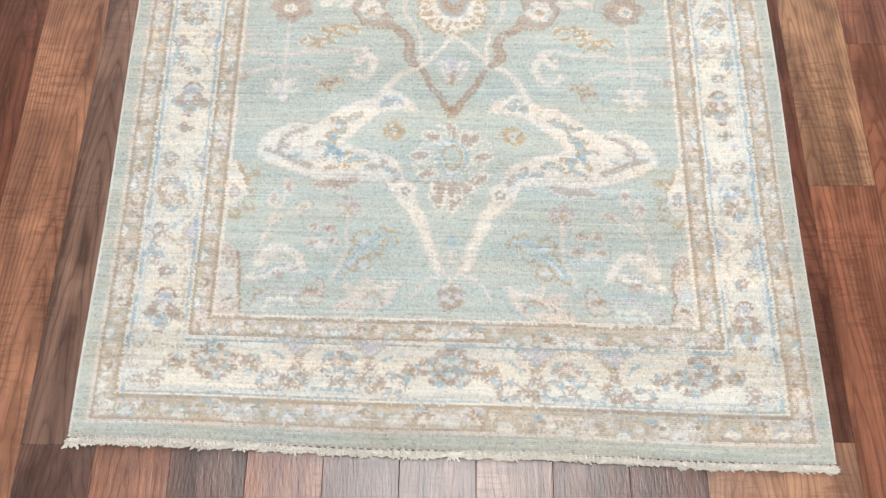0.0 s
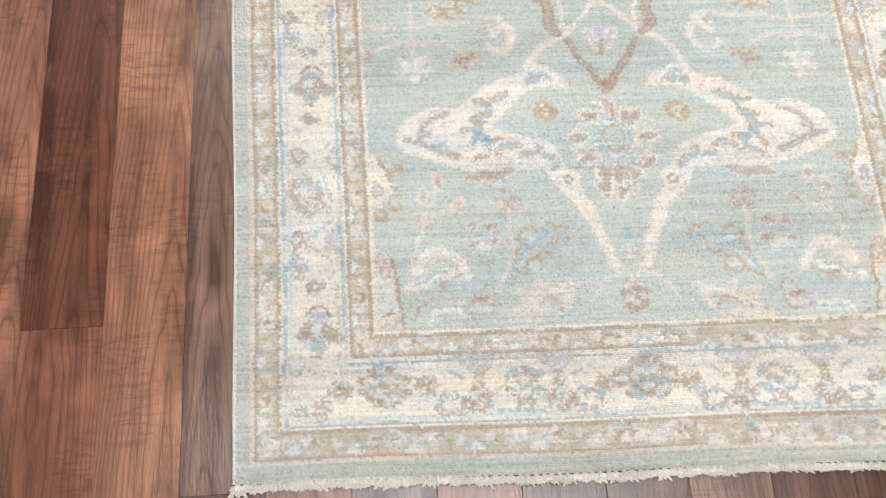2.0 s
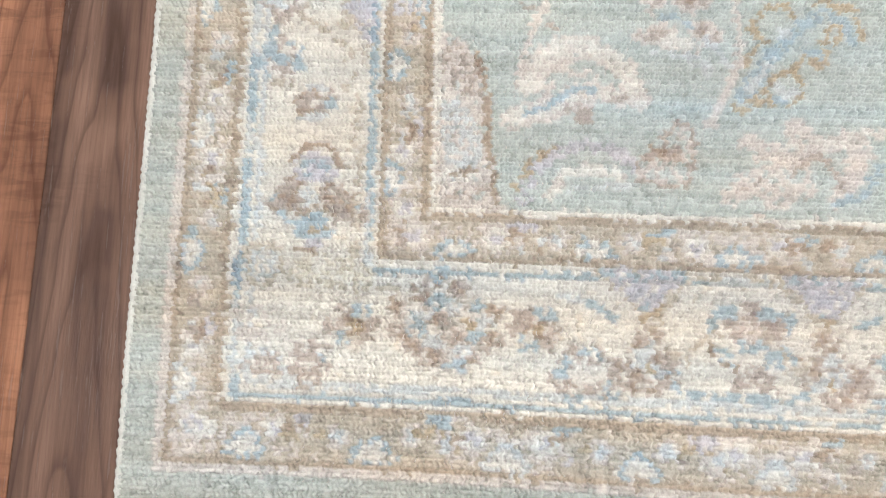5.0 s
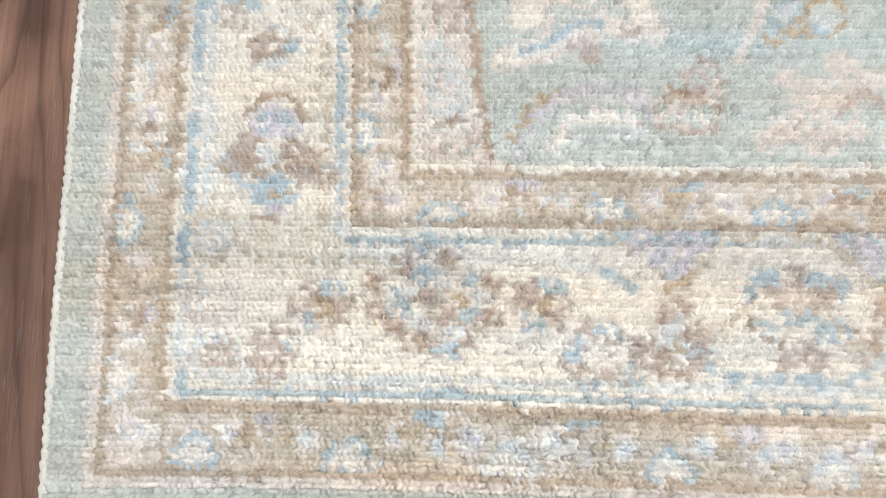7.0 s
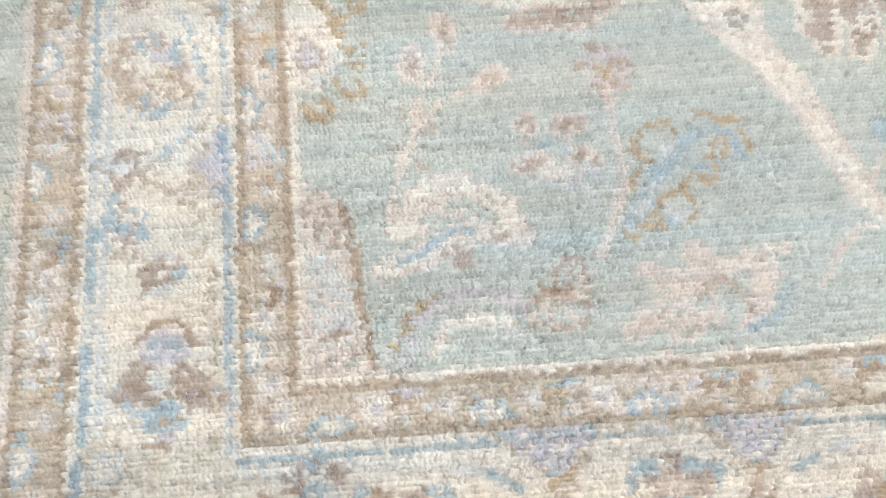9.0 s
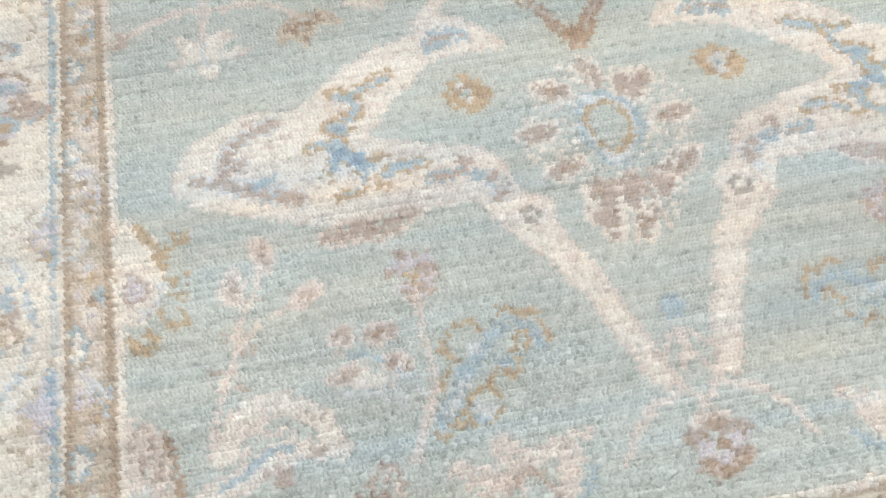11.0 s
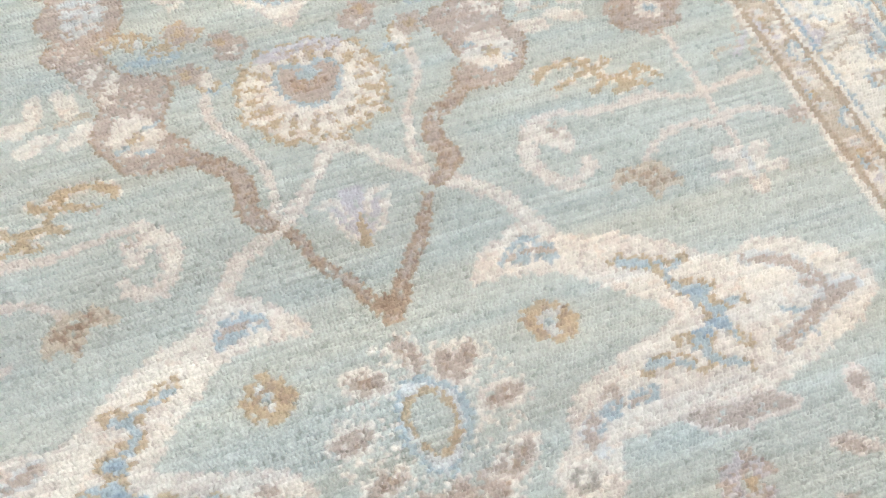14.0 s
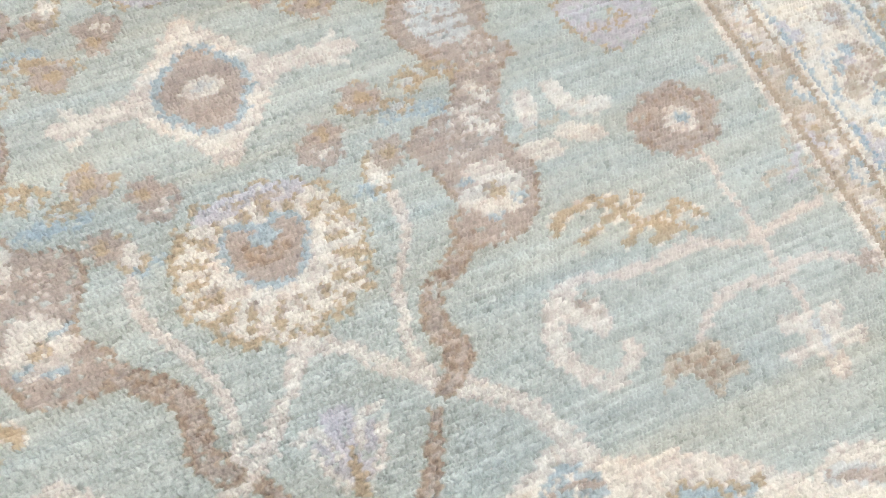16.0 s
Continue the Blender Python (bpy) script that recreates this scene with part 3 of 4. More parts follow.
    vine([(-317, 828), (-318, 780), (-317, 736), (-320, 693)], 7.5, ROSE)
    blob([(-317, 689), (-307, 694), (-294, 697), (-295, 685), (-310, 674), (-282, 672), (-289, 664), (-307, 663), (-310, 650), (-314, 641), (-324, 651), (-325, 664), (-345, 660), (-353, 667), (-337, 674), (-346, 689), (-336, 693), (-325, 683)], E, ROSE, thick=3)
    vine([(-318, 684), (-320, 671), (-319, 657)], 5, PALE)
    vine([(-168, 763), (-184, 768), (-215, 761), (-239, 759), (-271, 763), (-301, 752), (-329, 752), (-364, 757), (-388, 761)], 8, ROSE)
    vine([(-172, 766), (-156, 751), (-148, 730), (-157, 712), (-170, 702), (-188, 707), (-192, 717)], 13, E, 7, edge=ROSE)
    vine([(-168, 759), (-171, 745), (-181, 734), (-183, 748)], 9, E, 6, edge=ROSE)
    dab(*(-179, 752), 6, 5, TAUPE, 0, 0.6)
    vine([(-238, 702), (-258, 719), (-282, 725), (-311, 721), (-335, 725), (-369, 714), (-400, 697)], 7.5, ROSE)
    blob([(-199, 686), (-211, 703), (-224, 701), (-245, 698), (-259, 678), (-255, 668), (-245, 673), (-228, 661), (-224, 676), (-216, 686), (-204, 680)], TAN, None, 0.95)
    blob([(-206, 691), (-214, 701), (-227, 697), (-243, 695), (-254, 677), (-241, 677), (-228, 665), (-225, 680)], BROWN, None, 0.4)
    # gold oak leaf
    gold = ([(-184, 811), (-197, 820), (-222, 823), (-235, 806), (-250, 789), (-277, 773)], [(-222, 823), (-237, 818)], [(-235, 806), (-254, 812), (-252, 818)], [(-250, 789), (-270, 790), (-277, 797), (-290, 781)],
            [(-227, 805), (-210, 799), (-199, 794)], [(-245, 789), (-228, 781)], [(-267, 778), (-246, 773)], [(-195, 818), (-184, 806)])
    for pts in gold:
        vine(pts, 13, E, 11, 0.55)
    for pts in gold:
        vine(pts, 8, GOLD, 7, 0.92)
    # sprays against the border
    vine([(-389, 813), (-382, 793), (-356, 791), (-351, 777)], 6, TAN, 5, 0.75)
    vine([(-395, 805), (-372, 780)], 8, LILAC, 6, 0.6)
    blob([(-389, 854), (-398, 816), (-387, 785), (-388, 763), (-401, 763), (-401, 820)], TAN, None, 0.5)
    vine([(-367, 910), (-375, 894), (-392, 892)], 6, ROSE)
    dab(*(-389, 902), 10, 6, BROWN, 0, 0.6)
    dab(-392, 700, 10, 12, TAUPE, 0, 0.7)
    blob([(-283, 1011), (-278, 986), (-286, 960), (-308, 944), (-340, 955), (-359, 981)], LILAC, GOLD, 0.85)
    dab(*(-314, 974), 22, 12, GOLD, 0, 0.45)
    dab(*(-314, 984), 14, 8, SEA, 0, 0.9)
    for x, y in ((-102, 1080), (-66, 1104), (-104, 1136)):
        rosette(x, y, 17, 6, TAUPE, GOLD, None)


# -- borders --
def main_side():
    def low(p):
        return p

    def high(p):
        return [(q[0], 650 + (q[1] - 225) * 0.89, *q[2:]) for q in p]

    for f in (low, high):
        # trefoil with a lilac fan over it and a blue bud under it
        for x, y in f([(-507, 222), (-501, 230), (-475, 228), (-466, 216), (-478, 213), (-500, 214), (-514, 217), (-459, 210)]):
            dab(x, y, 11, 9, TAUPE, 0, 0.85)
            dab(x, y, 9, 7, BROWN, 0, 0.35)
        blob(f([(-501, 239), (-501, 253), (-489, 258), (-475, 249), (-473, 238), (-487, 236)]), LILAC, None, 0.85)
        dab(*f([(-489, 245)])[0], 11, 6, BLUE, 0, 0.6)
        vine(f([(-505, 251), (-493, 262), (-480, 259), (-470, 247)]), 4.5, BROWN, cover=0.9)
        dab(*f([(-492, 224)])[0], 9, 7, PALE, 0, 0.8)
        for x, y in f([(-495, 201), (-488, 206), (-480, 199), (-488, 192), (-495, 196)]):
            dab(x, y, 8, 6.5, BLUE)
        dab(*f([(-488, 199)])[0], 6.5, 5.5, GOLD)
        dab(*f([(-488, 188)])[0], 9, 4.5, LILAC)
        vine(f([(-500, 182), (-486, 181)]), 5, BROWN, cover=0.85)
        vine(f([(-523, 230), (-518, 217), (-514, 208), (-507, 204)]), 4, BLUE, cover=0.6)
        vine(f([(-456, 216), (-461, 204), (-468, 201)]), 4, BLUE, cover=0.6)
        # small flower
        for x, y in f([(-500, 298), (-492, 302), (-483, 296), (-485, 288), (-497, 287)]):
            dab(x, y, 7, 6, TAUPE, 0, 0.85)
            dab(x, y, 6, 5, BROWN, 0, 0.4)
        dab(*f([(-480, 293)])[0], 5, 8, BLUE, 0, 0.7)
        dab(*f([(-491, 306)])[0], 8, 4, PALE, 0, 0.8)
        dab(*f([(-491, 283)])[0], 9, 4, PALE, 0, 0.8)
        dab(*f([(-492, 295)])[0], 4, 4, IVORY)
        # hook-shaped leaf
        blob(f([(-525, 322), (-528, 342), (-517, 350), (-509, 337), (-505, 321), (-512, 311)]), TAUPE, None, 0.5)
        vine(f([(-523, 360), (-524, 344), (-522, 330), (-515, 326)]), 5.5, BLUE, cover=0.85)
        vine(f([(-531, 338), (-529, 321), (-523, 317)]), 5, BLUE, cover=0.6)
        vine(f([(-512, 342), (-506, 335), (-503, 321)]), 6, BLUE, cover=0.7)
        vine(f([(-527, 313), (-512, 309)]), 4.5, TAN, cover=0.8)
        for x, y in f([(-528, 375), (-517, 383), (-512, 370), (-521, 364)]):
            dab(x, y, 9, 7, TAUPE, 0, 0.75)
        dab(*f([(-522, 374)])[0], 6, 5, PALE)
        # zigzag trellis
        vine(f([(-508, 363), (-499, 376), (-488, 382), (-473, 398), (-460, 405)]), 4, TAN, cover=0.7)
        vine(f([(-494, 382), (-482, 391), (-473, 398)]), 5, BLUE, cover=0.8)
        vine(f([(-506, 365), (-488, 352), (-469, 341), (-454, 334)]), 4, TAN, cover=0.75)
        vine(f([(-469, 334), (-465, 318), (-469, 307)]), 4, TAN, cover=0.6)
        # half lozenges that hang from the inner line
        blob(f([(-450, 406), (-462, 388), (-475, 372), (-465, 361), (-451, 344)]), LILAC, TAN, 0.8, thick=4)
        vine(f([(-452, 398), (-451, 348)]), 6, DEEP, cover=0.75)
        blob(f([(-448, 530), (-469, 514), (-464, 501), (-449, 482)]), LILAC, TAN, 0.75, thick=4)
        vine(f([(-451, 536), (-449, 482)]), 5, BLUE, cover=0.7)
        dab(*f([(-456, 492)])[0], 6, 6, GOLD, 0, 0.7)
        # large flower between them
        blob(f([(-518, 479), (-504, 484), (-479, 469), (-473, 444), (-482, 422), (-506, 416), (-521, 436), (-531, 451)]), TAUPE, None, 0.5)
        for x, y, a in f([(-503, 472, 60), (-483, 462, 100), (-511, 425, 20), (-498, 415, 0)]):
            dab(x, y, 11, 7, BLUE, a, 0.65)
        for x, y in f([(-525, 450), (-520, 469), (-491, 447), (-515, 431), (-479, 431)]):
            dab(x, y, 10, 8, TAN, 0, 0.75)
            dab(x, y, 6, 5, BROWN, 0, 0.35)
        dab(*f([(-503, 455)])[0], 10, 7, IVORY, 0, 0.8)
        dab(*f([(-495, 461)])[0], 7, 5, LILAC)
        vine(f([(-486, 502), (-475, 483), (-465, 452), (-468, 415), (-488, 383)]), 4.5, PALE, cover=0.85)
        vine(f([(-475, 478), (-465, 452), (-466, 429)]), 3.5, BLUE, cover=0.5)
        # grey bud, lilac bud, small flower beyond
        blob(f([(-528, 523), (-513, 534), (-498, 521), (-505, 504), (-516, 501)]), TAUPE, TAN, 0.75, thick=4)
        dab(*f([(-511, 518)])[0], 8, 5, PALE, 0, 0.8)
        vine(f([(-492, 520), (-475, 527), (-464, 538)]), 4, TAN, cover=0.6)
        dab(*f([(-514, 561)])[0], 8, 9, LILAC, 0, 0.7)
        for x, y in f([(-504, 587), (-493, 591), (-481, 583), (-492, 579)]):
            dab(x, y, 8, 5, GREY, 0, 0.8)
        dab(*f([(-493, 586)])[0], 5, 4, BROWN)
        dab(*f([(-506, 586)])[0], 5, 5, BLUE, 0, 0.8)
        for x, y in f([(-465, 384), (-470, 359)]):
            dab(x, y, 9, 6, TAN, 40, 0.5)
    for x, y in ((-487, 1028), (-470, 1010), (-504, 1010)):
        medal(x, y, 18, 6)
    for v in range(150, 1000, 130):
        dab(-539, v + 20, 3.5, 17, DEEP if v % 3 == 0 else BLUE, 0, 0.8)
    vine([(-459, 205), (-459, 300)], 3.5, TAN, cover=0.7)


def main_end():
    def bloom(p, cx):
        """The great medallion, from its half given about its middle."""
        return [(cx + (q[0] + 403), *q[1:]) for q in p]

    for cx in (-403, 0):
        f = lambda p: bloom(p, cx)
        blob(f([(-430, 133), (-427, 148), (-410, 156), (-401, 167), (-389, 158), (-370, 152), (-359, 136), (-370, 117), (-388, 102), (-407, 104), (-422, 117)]), lin(212, 209, 200, WHITE_LEVEL), None, 0.9)
        for x, y in f([(-412, 156), (-401, 165), (-386, 158), (-427, 144), (-361, 143), (-362, 124), (-403, 109), (-418, 117), (-377, 110), (-396, 134), (-385, 123), (-404, 141), (-426, 126)]):
            dab(x, y, 9, 7, TAUPE, 0, 0.75)
            dab(x, y, 7, 5, BROWN, 0, 0.4)
        for x, y, a in f([(-417, 135, 60), (-372, 141, 90), (-374, 130, 60), (-413, 128, 0), (-388, 104, 10), (-399, 169, 0), (-399, 148, 0)]):
            dab(x, y, 9, 6, BLUE, a, 0.75)
        for x, y in f([(-410, 139), (-389, 144), (-381, 115), (-402, 119), (-366, 135)]):
            dab(x, y, 7, 5, PALE, 0, 0.85)
        dab(*f([(-394, 132)])[0], 6, 5, GREY, 0, 0.9)
        dab(*f([(-378, 134)])[0], 4, 4, GOLD)
    for cx, cy in [(-457, 131), (-332, 131)] + [(-62, 126)]:
        for a in range(6):
            dab(cx + 12 * math.cos(a * 1.05), cy + 11 * math.sin(a * 1.05), 7, 6, (TAUPE, BLUE, TAUPE)[a % 3], 0, 0.75)
        dab(cx, cy, 8, 7, BROWN, 0, 0.55)
        dab(cx, cy, 4, 3.5, GOLD)
    # corner buds
    blob([(-533, 98), (-519, 109), (-508, 102), (-504, 89), (-526, 91)], TAUPE, PALE, 0.6)
    for x, y in [(-493, 109), (-480, 113), (-478, 100), (-493, 97), (-485, 91)]:
        dab(x, y, 10, 7, TAUPE, 0, 0.6)
    dab(*(-478, 107), 6, 7, BLUE, 0, 0.6)
    dab(*(-524, 129), 20, 14, ROSE, 0, 0.5)
    dab(*(-476, 167), 30, 12, lin(218, 213, 196, WHITE_LEVEL), 0, 0.6)
    blob([(-535, 184), (-512, 183), (-513, 163), (-528, 159)], PALE, TAN, 0.5)
    vine([(-506, 160), (-469, 158), (-430, 161)], 4, TAN, cover=0.7)
    vine([(-457, 209), (-458, 163)], 5, TAN, cover=0.6)
    # the fleur and what flanks it
    mid = -195
    blob([(-204, 143), (-194, 153), (-184, 159), (-172, 152), (-163, 143), (-171, 133), (-186, 129), (-198, 132)], TAUPE, None, 0.85)
    dab(*(-185, 142), 12, 9, ROSE, 0, 0.5)
    vine([(-213, 139), (-207, 148), (-196, 149)], 8, BLUE, 7, 0.8)
    vine([(-176, 150), (-161, 150), (-160, 139)], 8, BLUE, 7, 0.8)
    vine([(-213, 128), (-208, 120), (-197, 113)], 7, BROWN, 6, 0.6)
    vine([(-170, 126), (-157, 123), (-149, 113)], 7, BROWN, 6, 0.6)
    for x, y, a in [(-201, 119, -30), (-174, 117, 40), (-164, 122, 0), (-186, 127, 0)]:
        dab(x, y, 9, 6, BLUE, a, 0.75)
    blob([(-204, 95), (-196, 108), (-185, 115), (-172, 108), (-170, 97), (-187, 100)], TAUPE, None, 0.75)
    for s in (-1, 1):
        near = lambda p: [(mid + s * (q[0] - mid), *q[1:]) for q in p]
        blob(near([(-285, 177), (-274, 163), (-255, 143), (-242, 160), (-226, 177)]), LILAC, TAN, 0.85, thick=4)
        vine(near([(-283, 174), (-230, 175)]), 5, BLUE, cover=0.6)
        dab(*near([(-254, 150)])[0], 6, 6, BLUE, 0, 0.6)
        vine(near([(-261, 141), (-253, 146), (-246, 152)]), 5, GOLD, cover=0.7)
        vine(near([(-298, 154), (-287, 148), (-278, 139)]), 5, BLUE, cover=0.8)
        vine(near([(-314, 159), (-300, 154)]), 4, PALE, cover=0.8)
        for x, y in near([(-274, 110), (-259, 122), (-254, 130), (-245, 115), (-242, 104), (-256, 96), (-267, 99)]):
            dab(x, y, 10, 8, TAUPE, 0, 0.7)
            dab(x, y, 6, 5, BROWN, 0, 0.35)
        for x, y in near([(-260, 111), (-251, 106), (-258, 120)]):
            dab(x, y, 7, 5, PALE, 0, 0.85)
        dab(*near([(-256, 107)])[0], 4, 4, GOLD)
        vine(near([(-241, 122), (-232, 112), (-221, 128), (-207, 137)]), 4, TAN, cover=0.7)
        vine(near([(-252, 139), (-240, 156), (-225, 169), (-206, 175)]), 4, TAN, cover=0.7)
        for x, y in near([(-315, 100), (-306, 113), (-293, 117), (-284, 102), (-293, 92), (-308, 90)]):
            dab(x, y, 9, 7, TAUPE, 0, 0.65)
        for x, y, a in near([(-293, 118, 0), (-315, 108, 60), (-286, 91, 20), (-304, 86, 0)]):
            dab(x, y, 9, 5, BLUE, a, 0.65)
        dab(*near([(-297, 104)])[0], 11, 7, IVORY)
        vine(near([(-243, 104), (-233, 93), (-198, 93)]), 4.5, BLUE, cover=0.85)


def guards():
    r = random.Random(5)

    def run(place, s0, s1, half, period):
        """One guard stripe: s along it, d across it towards the field, from -half to half."""
        n = max(1, round((s1 - s0) / period))
        step = (s1 - s0) / n
        for k in range(n + 1):
            s = s0 + k * step
            j = lambda a: r.uniform(-a, a)
            pale = k % 2 == 0
            # ground of this stretch
            blob([place(s + a * step * 0.5, b * half * 0.95) for a, b in ((-0.95, -1), (0, -1), (0.9, -0.9), (0.95, 1), (0, 1), (-0.9, 0.9))], ROSE if pale else TAN, None, 0.5 if pale else 0.8)
            # cream half-flower on the outer line, rimmed with blue
            blob([place(s + a, -half + b) for a, b in ((-13, 0), (-6, half * 0.75), (2, half), (8, half * 0.7), (14, 0))], IVORY, r.choice((BLUE, BLUE, PALE)), 0.95, thick=4)
            # blue half-flower on the inner line
            o = s + step * 0.5
            blob([place(o + a + j(2), half - b) for a, b in ((-11, 0), (-4, half * 0.7), (5, half * 0.7), (11, 0))], BLUE if k % 3 else LILAC, None, 0.85)
            for side in (-1, 1):
                q = s + side * step * 0.27 + j(3)
                x, y = place(q, half * 0.15 + j(3))
                dab(x, y, 9, 8, IVORY if pale else ROSE, r.uniform(0, 90), 0.85)
                dab(x, y, 5, 4, LILAC if pale else PALE, 0, 0.85)
                x, y = place(q + side * 10, half * 0.1 + j(5))
                dab(x, y, 5, 4, r.choice((TAUPE, BROWN, GOLD, PALE)), r.uniform(0, 90), 0.85)
            hook = [place(o + a, b * half) for a, b in ((-15, 0.2), (-6, 0.45), (4, 0.1), (12, -0.5))]
            vine(hook, 4, BROWN if pale else GOLD, cover=0.75)
            x, y = place(o + 2, -half * 0.5)
            dab(x, y, 7, 5, r.choice((PALE, CREAM, LILAC)), r.uniform(0, 90), 0.8)

    run(lambda s, d: (-566 + d, s), 84, 1028, 12, 92)
    run(lambda s, d: (s, 51 + d), -530, 0, 15, 91)
    run(lambda s, d: (-425 + d, s), 238, 1028, 11, 92)
    run(lambda s, d: (s, 195 + d), -388, 0, 11, 93)


field_design()
lots = streaks(9, 16, 1.0)
for side, end, colour, mark in BANDS:
    hit = beyond_line(side, end)
    art[hit] = colour
    if colour is BLUE:
        art[hit & (lots > 0.7)] = PALE
        art[hit & (lots < -1.5)] = DEEP
mottle = streaks(2, 2, 1.0) + 0.5 * streaks(12, 12, 1.0)
for mark in (1, 3):
    ground = (zone == mark) & (np.abs(art - np.array(TAN)).sum(-1) < 0.01)
    art[ground & (mottle > 0.9)] = 0.5 * np.array(ROSE) + 0.5 * np.array(TAN)
    art[ground & (mottle < -0.9)] = 0.5 * np.array(BROWN) + 0.5 * np.array(TAN)
cream = (zone == 2) & (np.abs(art - np.array(CREAM)).sum(-1) < 0.01)
light = np.abs(art - np.array(IVORY)).sum(-1) < 0.01
art[light & (mottle > 0.8)] = ROSE
art[light & (mottle < -1.3)] = lin(219, 210, 199, WHITE_LEVEL)
art[cream & (mottle > 1.25)] = IVORY
art[cream & (mottle < -1.6)] = lin(224, 217, 202, WHITE_LEVEL)
guards()
main_side()
main_end()

# -- wool is never even: streaks along the rows, lots of yarn, single odd knots --
# single knots strayed into the next shape
stray = rng.random((NV, NU)) < 0.05
dj, di = rng.integers(-1, 2, (2, NV, NU))
jj, ii = np.meshgrid(np.arange(NV), np.arange(NU), indexing="ij")
moved = art[np.clip(jj + dj, 0, NV - 1), np.clip(ii + di, 0, NU - 1)]
art[stray] = moved[stray]
# the rug is washed: every yarn took a little of the dye round it
wide = np.pad(art, ((3, 3), (3, 3), (0, 0)), "edge")
wide = sum(wide[a:a + NV, b:b + NU] for a in range(7) for b in range(7)) / 49
art = 0.9 * art + 0.1 * wide
tone = 1 + streaks(60, 1, 0.045) + streaks(14, 1, 0.055) + streaks(160, 10, 0.06) + streaks(40, 40, 0.02) + rng.normal(0, 0.06, (NV, NU))
odd = rng.random((NV, NU)) < 0.06
tone[odd] *= rng.uniform(0.7, 0.9, odd.sum())
art *= np.clip(tone, 0.5, 1.2)[:, :, None]
warm = streaks(30, 8, 0.02) + streaks(120, 3, 0.02)
art[:, :, 0] *= 1 + warm
art[:, :, 2] *= 1 - warm
art = np.clip(art, 0.02, 0.9)

# ---- the rug itself ----
TOP = 0.010


def drawn(u, v):
    """Where a place of the design (metres) lies on the floor: the rug is a little askew."""
    return u * (1 + 0.028 * v) + 0.0016 * np.sin(9 * v + 1) * np.sign(u) * np.clip(np.abs(u) / 0.6, 0, 1) ** 3, v - 0.027 * u * np.exp(-v / 0.5) + 0.0022 * np.sin(11 * u) * np.exp(-v / 0.1)


def swell(x, y):
    return 0.0009 * np.sin(4.1 * x + 2.3 * y) + 0.0007 * np.sin(7.7 * y - 3.0 * x + 1.0)


rug = tagged(new("area_rug"), "seafoam green hand-knotted wool rug with cream and tan floral borders", "rug")


def tufts(mark, j0, j1, n):
    """The knots of one zone between two rows, n by n facets each: flat tops with a groove round every knot."""
    nj = j1 - j0
    r = np.random.default_rng(11 + j0)
    cell = np.repeat(np.repeat(art[j0:j1], n, 0), n, 1)
    pad = np.pad(cell, ((1, 1), (1, 1), (0, 0)), "edge")
    dye = (pad[:-1, :-1] + pad[1:, :-1] + pad[:-1, 1:] + pad[1:, 1:]) / 4
    if n > 1:
        soft = np.pad(dye, ((1, 1), (1, 1), (0, 0)), "edge")
        dye = 0.4 * dye + 0.15 * (soft[:-2, 1:-1] + soft[2:, 1:-1] + soft[1:-1, :-2] + soft[1:-1, 2:])
    rows, cols = n * nj + 1, n * NU + 1
    h = np.repeat(np.repeat(r.normal(0.0016, 0.0005, (nj + 1, NU + 1)), n, 0), n, 1)[:rows, :cols] + r.normal(0, 0.0001, (rows, cols))
    if n == 1:
        h += r.normal(-0.001, 0.0027, h.shape)
    else:
        # grooves between the knots, and here and there a pit down to the weft
        h[:, ::n] -= np.repeat(np.clip(r.normal(0.0030, 0.0032, (nj + 1, NU + 1)), 0, 0.009), n, 0)[:rows]
        h[::n] -= np.repeat(np.clip(r.normal(0.0020, 0.0013, (nj + 1, NU + 1)), 0, 0.006), n, 1)[:, :cols]
    # the grooves are narrow, the tops broad
    share = np.array((0.0, 0.28, 0.72)) if n == 3 else np.arange(n) / n
    u = (np.arange(cols) // n + share[np.arange(cols) % n]) * KNOT / 1000 - NU * KNOT / 2000
    v = (np.arange(rows) // n + share[np.arange(rows) % n] + j0) * KNOT / 1000
    u, v = np.meshgrid(u, v)
    rim = np.minimum(NU * KNOT / 2000 - np.abs(u), np.minimum(v, NV * KNOT / 1000 - v))
    fall = np.sqrt(1 - np.clip(1 - rim / 0.006, 0, 1) ** 2)
    # no two knots sit quite square: their corners wander
    def wander(amount):
        g = r.normal(0, amount, (nj + 2, NU + 2))
        tj, ti = np.arange(rows) / n, np.arange(cols) / n
        j, i = tj.astype(int), ti.astype(int)
        fj, fi = (tj - j)[:, None], (ti - i)[None, :]
        return (g[j][:, i] * (1 - fi) + g[j][:, i + 1] * fi) * (1 - fj) + (g[j + 1][:, i] * (1 - fi) + g[j + 1][:, i + 1] * fi) * fj

    side = 0.0007 * np.where((np.arange(rows) // n) % 2 == 0, 1, -1)[:, None]
    x, y = drawn(u + side + wander(0.0004) + r.normal(0, 0.00015, u.shape), v + wander(0.0004) + r.normal(0, 0.00015, u.shape))
    z = (TOP + h + swell(x, y)) * (0.25 + 0.75 * fall)
    keep = np.repeat(np.repeat(zone[j0:j1] == mark, n, 0), n, 1)
    jj, ii = np.nonzero(keep)
    quad = np.stack((jj * cols + ii, jj * cols + ii + 1, (jj + 1) * cols + ii + 1, (jj + 1) * cols + ii), 1)
    used, quad = np.unique(quad, return_inverse=True)
    return np.stack((x, y, z), -1).reshape(-1, 3)[used], dye.reshape(-1, 3)[used], quad.reshape(-1, 4)


